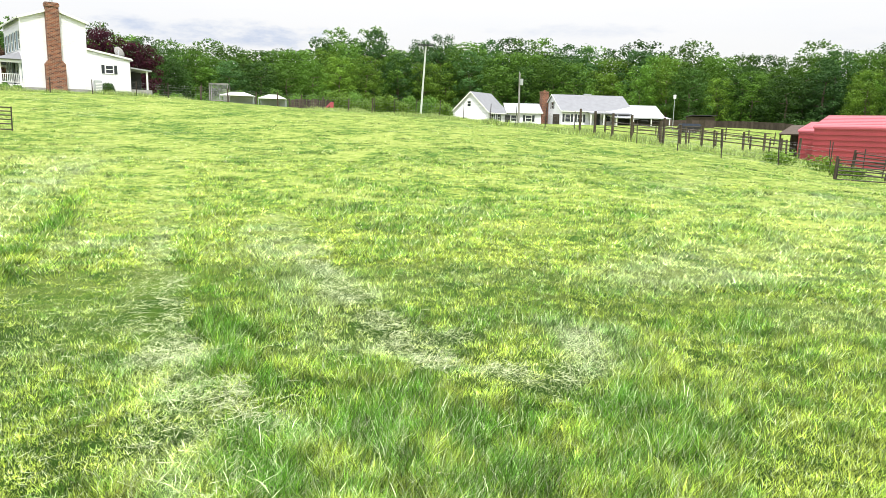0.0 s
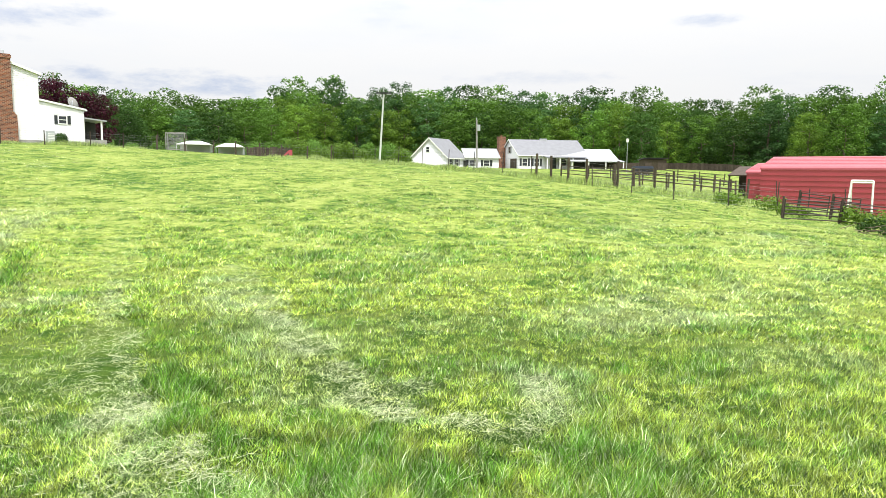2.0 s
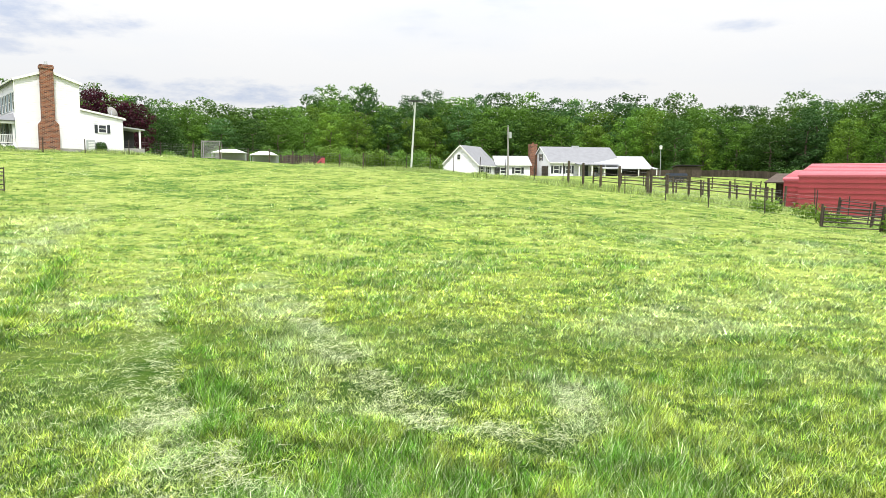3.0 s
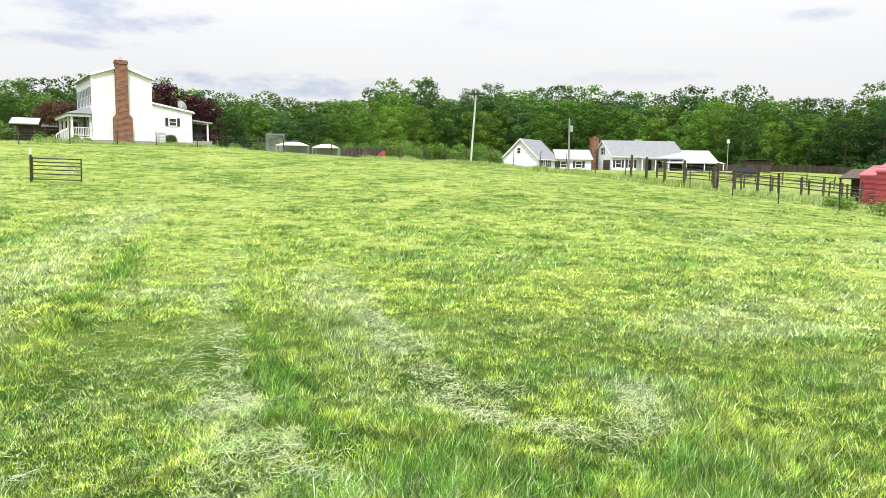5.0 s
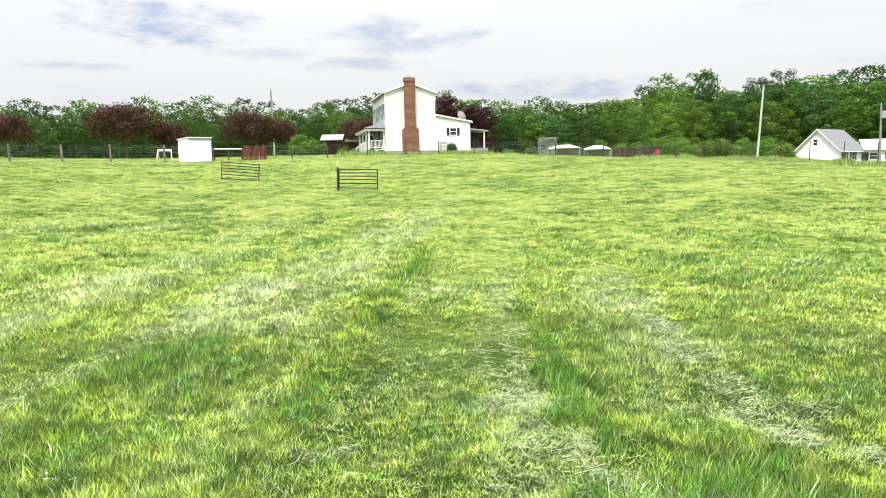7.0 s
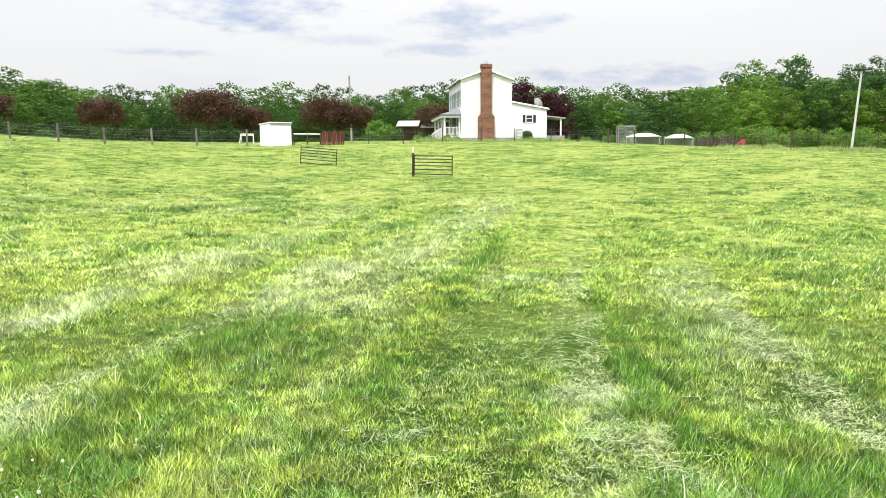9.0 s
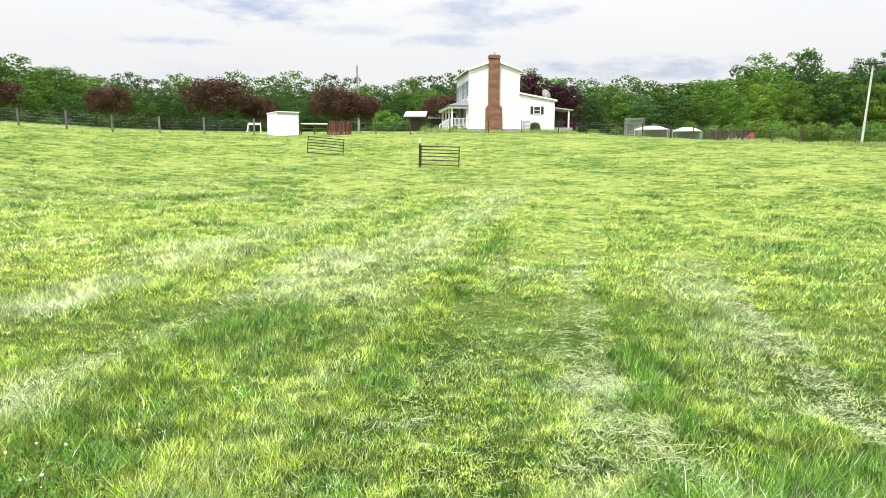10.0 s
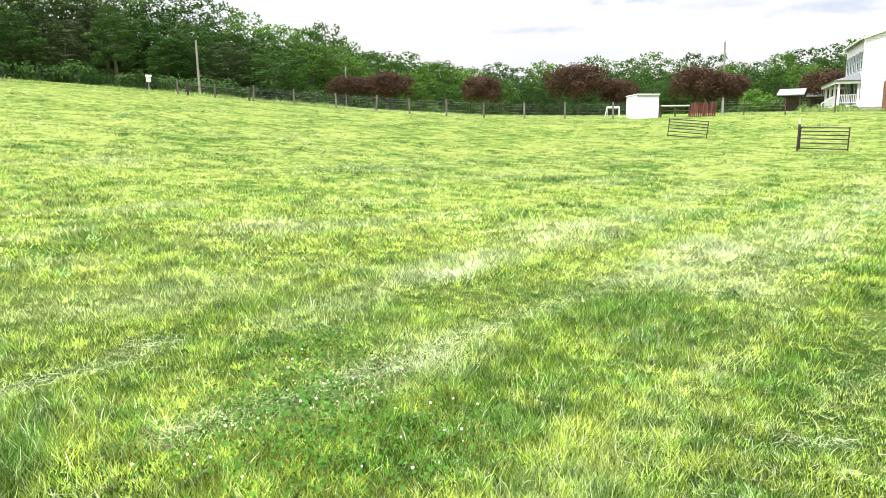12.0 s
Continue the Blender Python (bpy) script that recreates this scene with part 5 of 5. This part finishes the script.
def plank_panel(name, az0, d0, az1, d1, h, n, mat, label, gap=.03, lean=0.0, category="fence panel"):
    a, b = Vector(polar(az0, d0)), Vector(polar(az1, d1))
    w = (b - a).length
    p = thing(name, pose(a.x, a.y, hz(a.x, a.y), 0, 0, math.degrees(math.atan2(b.y - a.y, b.x - a.x))), label, category)
    g = random.Random(n)
    for i in range(n):
        x = w * i / n
        bm = boxed(x, x + w / n - gap, -.015, .015, -.2, h * g.uniform(.9, 1.05))
        bmesh.ops.rotate(bm, verts=bm.verts, cent=(x, 0, 0), matrix=Matrix.Rotation(radians(lean + g.uniform(-4, 4)), 3, "Y"))
        part("board", bm, mat, p)
    part("rail", boxed(0, w, .016, .06, h * .25, h * .33), mat, p)
    part("rail", boxed(0, w, .016, .06, h * .72, h * .8), mat, p)


plank_panel("picket_panel", 43.5, 65, 41.7, 66, 1.3, 13, M_RED_WOOD, "leaning red-brown picket panel in the pasture", .05, 4)
plank_panel("plank_screen", 14.6, 80, 11.2, 79, .95, 22, M_DARK_WOOD, "grey plank screen in the yard", .02)
plank_panel("red_stall", -33.9, 31, -38, 30, 1.75, 8, M_RED, "bright red board stall side by the corral", .015, 0, "stall")


def white_rail():
    a, b = Vector(polar(45.6, 66)), Vector(polar(43.5, 66.5))
    r = thing("hitching_rail", pose(a.x, a.y, hz(a.x, a.y), 0, 0, math.degrees(math.atan2(b.y - a.y, b.x - a.x))), "pale wooden hitching rail beside the white shed", "rail")
    w = (b - a).length
    for x in (.05, w * .5, w - .05):
        part("post", tubed((x, 0, -.3), (x, 0, 1.0), .06), M_WOOD, r)
    part("rail", tubed((0, 0, .95), (w, 0, .95), .06), M_WHITE, r)
    part("rail", tubed((0, 0, .5), (w, 0, .5), .05), M_WOOD, r)


white_rail()


def goal(m, w, h, depth, r, label, name="goal_frame"):
    g = thing(name, m, label, "goal frame", "white goal frames")
    part("crossbar", tubed((0, 0, h), (w, 0, h), r), M_WHITE, g)
    for x, lean in ((0, -.22), (w, .12)):
        part("upright", tubed((x + lean * .0 - (.18 if x == 0 else -.0), 0, -.1), (x, 0, h), r), M_WHITE, g)
        part("back_stay", tubed((x, depth, -.1), (x, .02, h), r * .8), M_WHITE, g)
    part("top_bar", tubed((0, .25, h - .1), (w, .25, h - .1), r * .8), M_WHITE, g)


goal(spot(-30.3, 44, 0, -32), 1.0, 2.05, .9, .05, "white tube swing frame standing by the carport")
goal(spot(49.5, 70, 0, 45), 1.1, .85, .6, .05, "small white goal frame on the pasture edge")


def slide():
    s = thing("play_slide", spot(11.5, 78, 0, 20) @ Matrix.Diagonal((.7, .7, .75, 1)), "small red plastic play slide in the yard", "slide")
    bm = bmesh.new()
    slab(bm, [(-.9, -.22, .1), (.1, -.22, 1.0), (.1, .22, 1.0), (-.9, .22, .1)], .06)
    for y in (-.25, .22):
        slab(bm, [(-.9, y, .3), (.1, y, 1.2), (.1, y + .03, 1.2), (-.9, y + .03, .3)], .22)
    part("chute", bm, M_RED, s)
    bm = boxed(.1, .55, -.3, -.22, -.2, 1.25)
    box(bm, .1, .55, .22, .3, -.2, 1.25)
    for i in range(3):
        box(bm, .5, .56, -.22, .22, .2 + i * .3, .28 + i * .3)
    part("ladder", bm, M_RED, s)


slide()


def covered_trailer():
    t = thing("trailer", spot(-15.6, 94, 0, 5), "dark covered utility trailer parked in the paddock", "trailer")
    part("bed", boxed(0, 2.6, 0, 1.6, .45, .75, bevel=.04), M_BLACK, t)
    part("cover", boxed(.05, 2.5, .05, 1.55, .752, 1.15, bevel=.12), M_TARP, t, "dark blue tarpaulin")
    for x in (.9, 1.6):
        for y in (-.12, 1.6):
            w = part("wheel", tubed((x, y, .3), (x, y + .12, .3), .33, None, 16), M_BLACK, t)
            part("rim", tubed((x, y - .01, .3), (x, y + .13, .3), .16, None, 12), M_GREY, w)
    part("hitch", tubed((-.9, .8, .5), (0, .8, .5), .05), M_BLACK, t)


covered_trailer()


def lean_to():
    s = thing("lean_to", spot(-22.3, 66, 0, -38), "dark low lean-to beside the red carport", "shed")
    part("roof", slab(bmesh.new(), [(0, -.2, 1.75), (4.2, -.2, 1.75), (4.2, 3.4, 2.5), (0, 3.4, 2.5)], .1), M_DARK_WOOD, s)
    for x in (.1, 4.1):
        for y in (0, 3.2):
            part("post", boxed(x - .06, x + .06, y - .06, y + .06, -.5, 1.75 + y * .2), M_WOOD, s)
    part("back_wall", boxed(.1, 4.1, 3.2, 3.26, -.5, 2.3), M_DARK_WOOD, s)


lean_to()


def dark_shed():
    s = thing("dark_shed", spot(-16.3, 108, 0, 4), "low black-stained shed beside the paddock", "shed")
    part("wall", boxed(0, 3.2, 0, 2.4, -.5, 1.5), M_DARK_WOOD, s)
    part("roof", slab(bmesh.new(), [(-.2, -.3, 1.75), (3.4, -.3, 1.75), (3.4, 2.7, 1.5), (-.2, 2.7, 1.5)], .1), M_BLACK, s)
    part("door", boxed(1.0, 1.9, -.04, -.002, -.3, 1.3), M_WOOD, s)


dark_shed()


# ---- brush, weeds and tall grass ----
def brush(name, spots, count, size, mat, label, seed):
    lobes = []
    g = random.Random(seed)
    for az, d, r, h in spots:
        x, y = polar(az, d)
        z = hz(x, y)
        for _ in range(4):
            lobes.append((x + g.uniform(-r, r) * .6, y + g.uniform(-r, r) * .6, z + h * g.uniform(.3, .75), r * g.uniform(.4, .7)))
    V, F = leaf_cloud(seed, lobes, count, size, 1.0)
    tagged(new(name, raw_mesh(name, V, F, mat)), label, "brush", kind="stuff")


gb = random.Random(17)
brush("brush", [(a, 84 + gb.uniform(-4, 8), gb.uniform(.9, 1.6), gb.uniform(1.0, 2.6)) for a in (11.0, 10.3, 9.6, 9.0, 8.3, 7.6, 7.0, 6.2, 5.4, 3.2, 2.6)], 16000, .10, M_LEAF_LIGHT, "light green brush and saplings beyond the fence", 51)
brush("brush", [(a, 128 + gb.uniform(-6, 14), gb.uniform(1.5, 2.6), gb.uniform(2, 4.5)) for a in np.linspace(-12, 24, 26)], 34000, .15, M_LEAF, "green saplings in front of the woods", 52)
brush("weeds", [(-25.9, 38.6, .4, .5), (-26.6, 38.4, .5, .7), (-27.5, 38, .4, .6), (-30.4, 37.2, .6, .9), (-31.2, 37, .6, 1.0), (-32, 36.5, .6, .9), (-33, 35.5, .7, .8), (-34.2, 35, .7, .8), (-25.2, 43, .8, .5), (-22.6, 44, .7, .6), (-21.8, 45, .6, .5)],
      4500, .06, M_LEAF_LIGHT, "tall leafy weeds round the corral gates", 53)
brush("weeds", [(36.0, 72, .5, .5), (35.0, 72.3, .5, .5), (33.6, 72.5, .5, .45), (32.9, 72.6, .4, .5)], 2600, .08, M_LEAF, "leafy weeds along the porch foot", 54)


def branch_pile():
    g = random.Random(9)
    x, y = polar(-33.2, 33)
    p = thing("branch_pile", pose(x, y, hz(x, y)), "pile of cut leafy branches in the grass", "branches")
    bm = bmesh.new()
    for i in range(40):
        a = Vector((g.uniform(-1.9, 1.9), g.uniform(-.7, .7), g.uniform(.02, .35)))
        d = Vector((g.uniform(-1, 1), g.uniform(-.5, .5), g.uniform(-.1, .25))) * .9
        tube(bm, a, a + d, .018, .006, 5)
    part("twigs", bm, M_BARK, p)
    V, F = leaf_cloud(61, [(g.uniform(-1.9, 1.9), g.uniform(-.6, .6), g.uniform(.1, .4), g.uniform(.25, .5)) for _ in range(12)], 2200, .06, .7)
    o = new("leaves", raw_mesh("leaves", V, F, M_LEAF_DARK))
    o.parent = p


branch_pile()


def tall_grass():
    """Unmown seed-head grass along the wire fences."""
    xs, ys = [], []
    for pts, n, half in (([(12, 69), (8, 66), (3, 61), (-1, 56), (-5.4, 53), (-8, 50.5)], 60000, 1.1), ([(-8, 50), (-12, 47.5), (-20, 47), (-25, 50)], 26000, 1.4), ([(36, 71), (30, 71), (22, 73.5)], 9000, .5), ([(95, 77), (81, 76), (70, 67.5)], 9000, .6)):
        P = np.array([polar(*p) for p in pts])
        t = rng.random(n) * (len(P) - 1)
        i = np.minimum(t.astype(int), len(P) - 2)
        f = (t - i)[:, None]
        q = P[i] * (1 - f) + P[i + 1] * f + rng.normal(0, half, (n, 2)) * .6
        xs.append(q[:, 0]), ys.append(q[:, 1])
    x, y = np.concatenate(xs), np.concatenate(ys)
    n = len(x)
    z = lie(x, y)
    h = (0.12 + 0.4 * rng.random(n)) * (.25 + vnoise(x, y, 1.5))
    a = rng.random(n) * 6.28
    w = .011
    V = np.stack([np.stack([x - w * np.cos(a), y - w * np.sin(a), z], -1), np.stack([x + w * np.cos(a), y + w * np.sin(a), z], -1), np.stack([x + rng.normal(0, .12, n), y + rng.normal(0, .12, n), z + h], -1)], 1)
    me = raw_mesh("tall_grass", V.reshape(-1, 3), (np.arange(n) * 3)[:, None] + [0, 1, 2], M_GRASS, [("lush", np.repeat(rng.random(n) * .9, 3)), ("dry", np.repeat(.5 * rng.random(n), 3)), ("tone", np.repeat(.5 + .7 * rng.random(n), 3))])
    tagged(new("tall_grass", me), "pale unmown grass with seed heads along the fences", "grass", kind="stuff")


tall_grass()
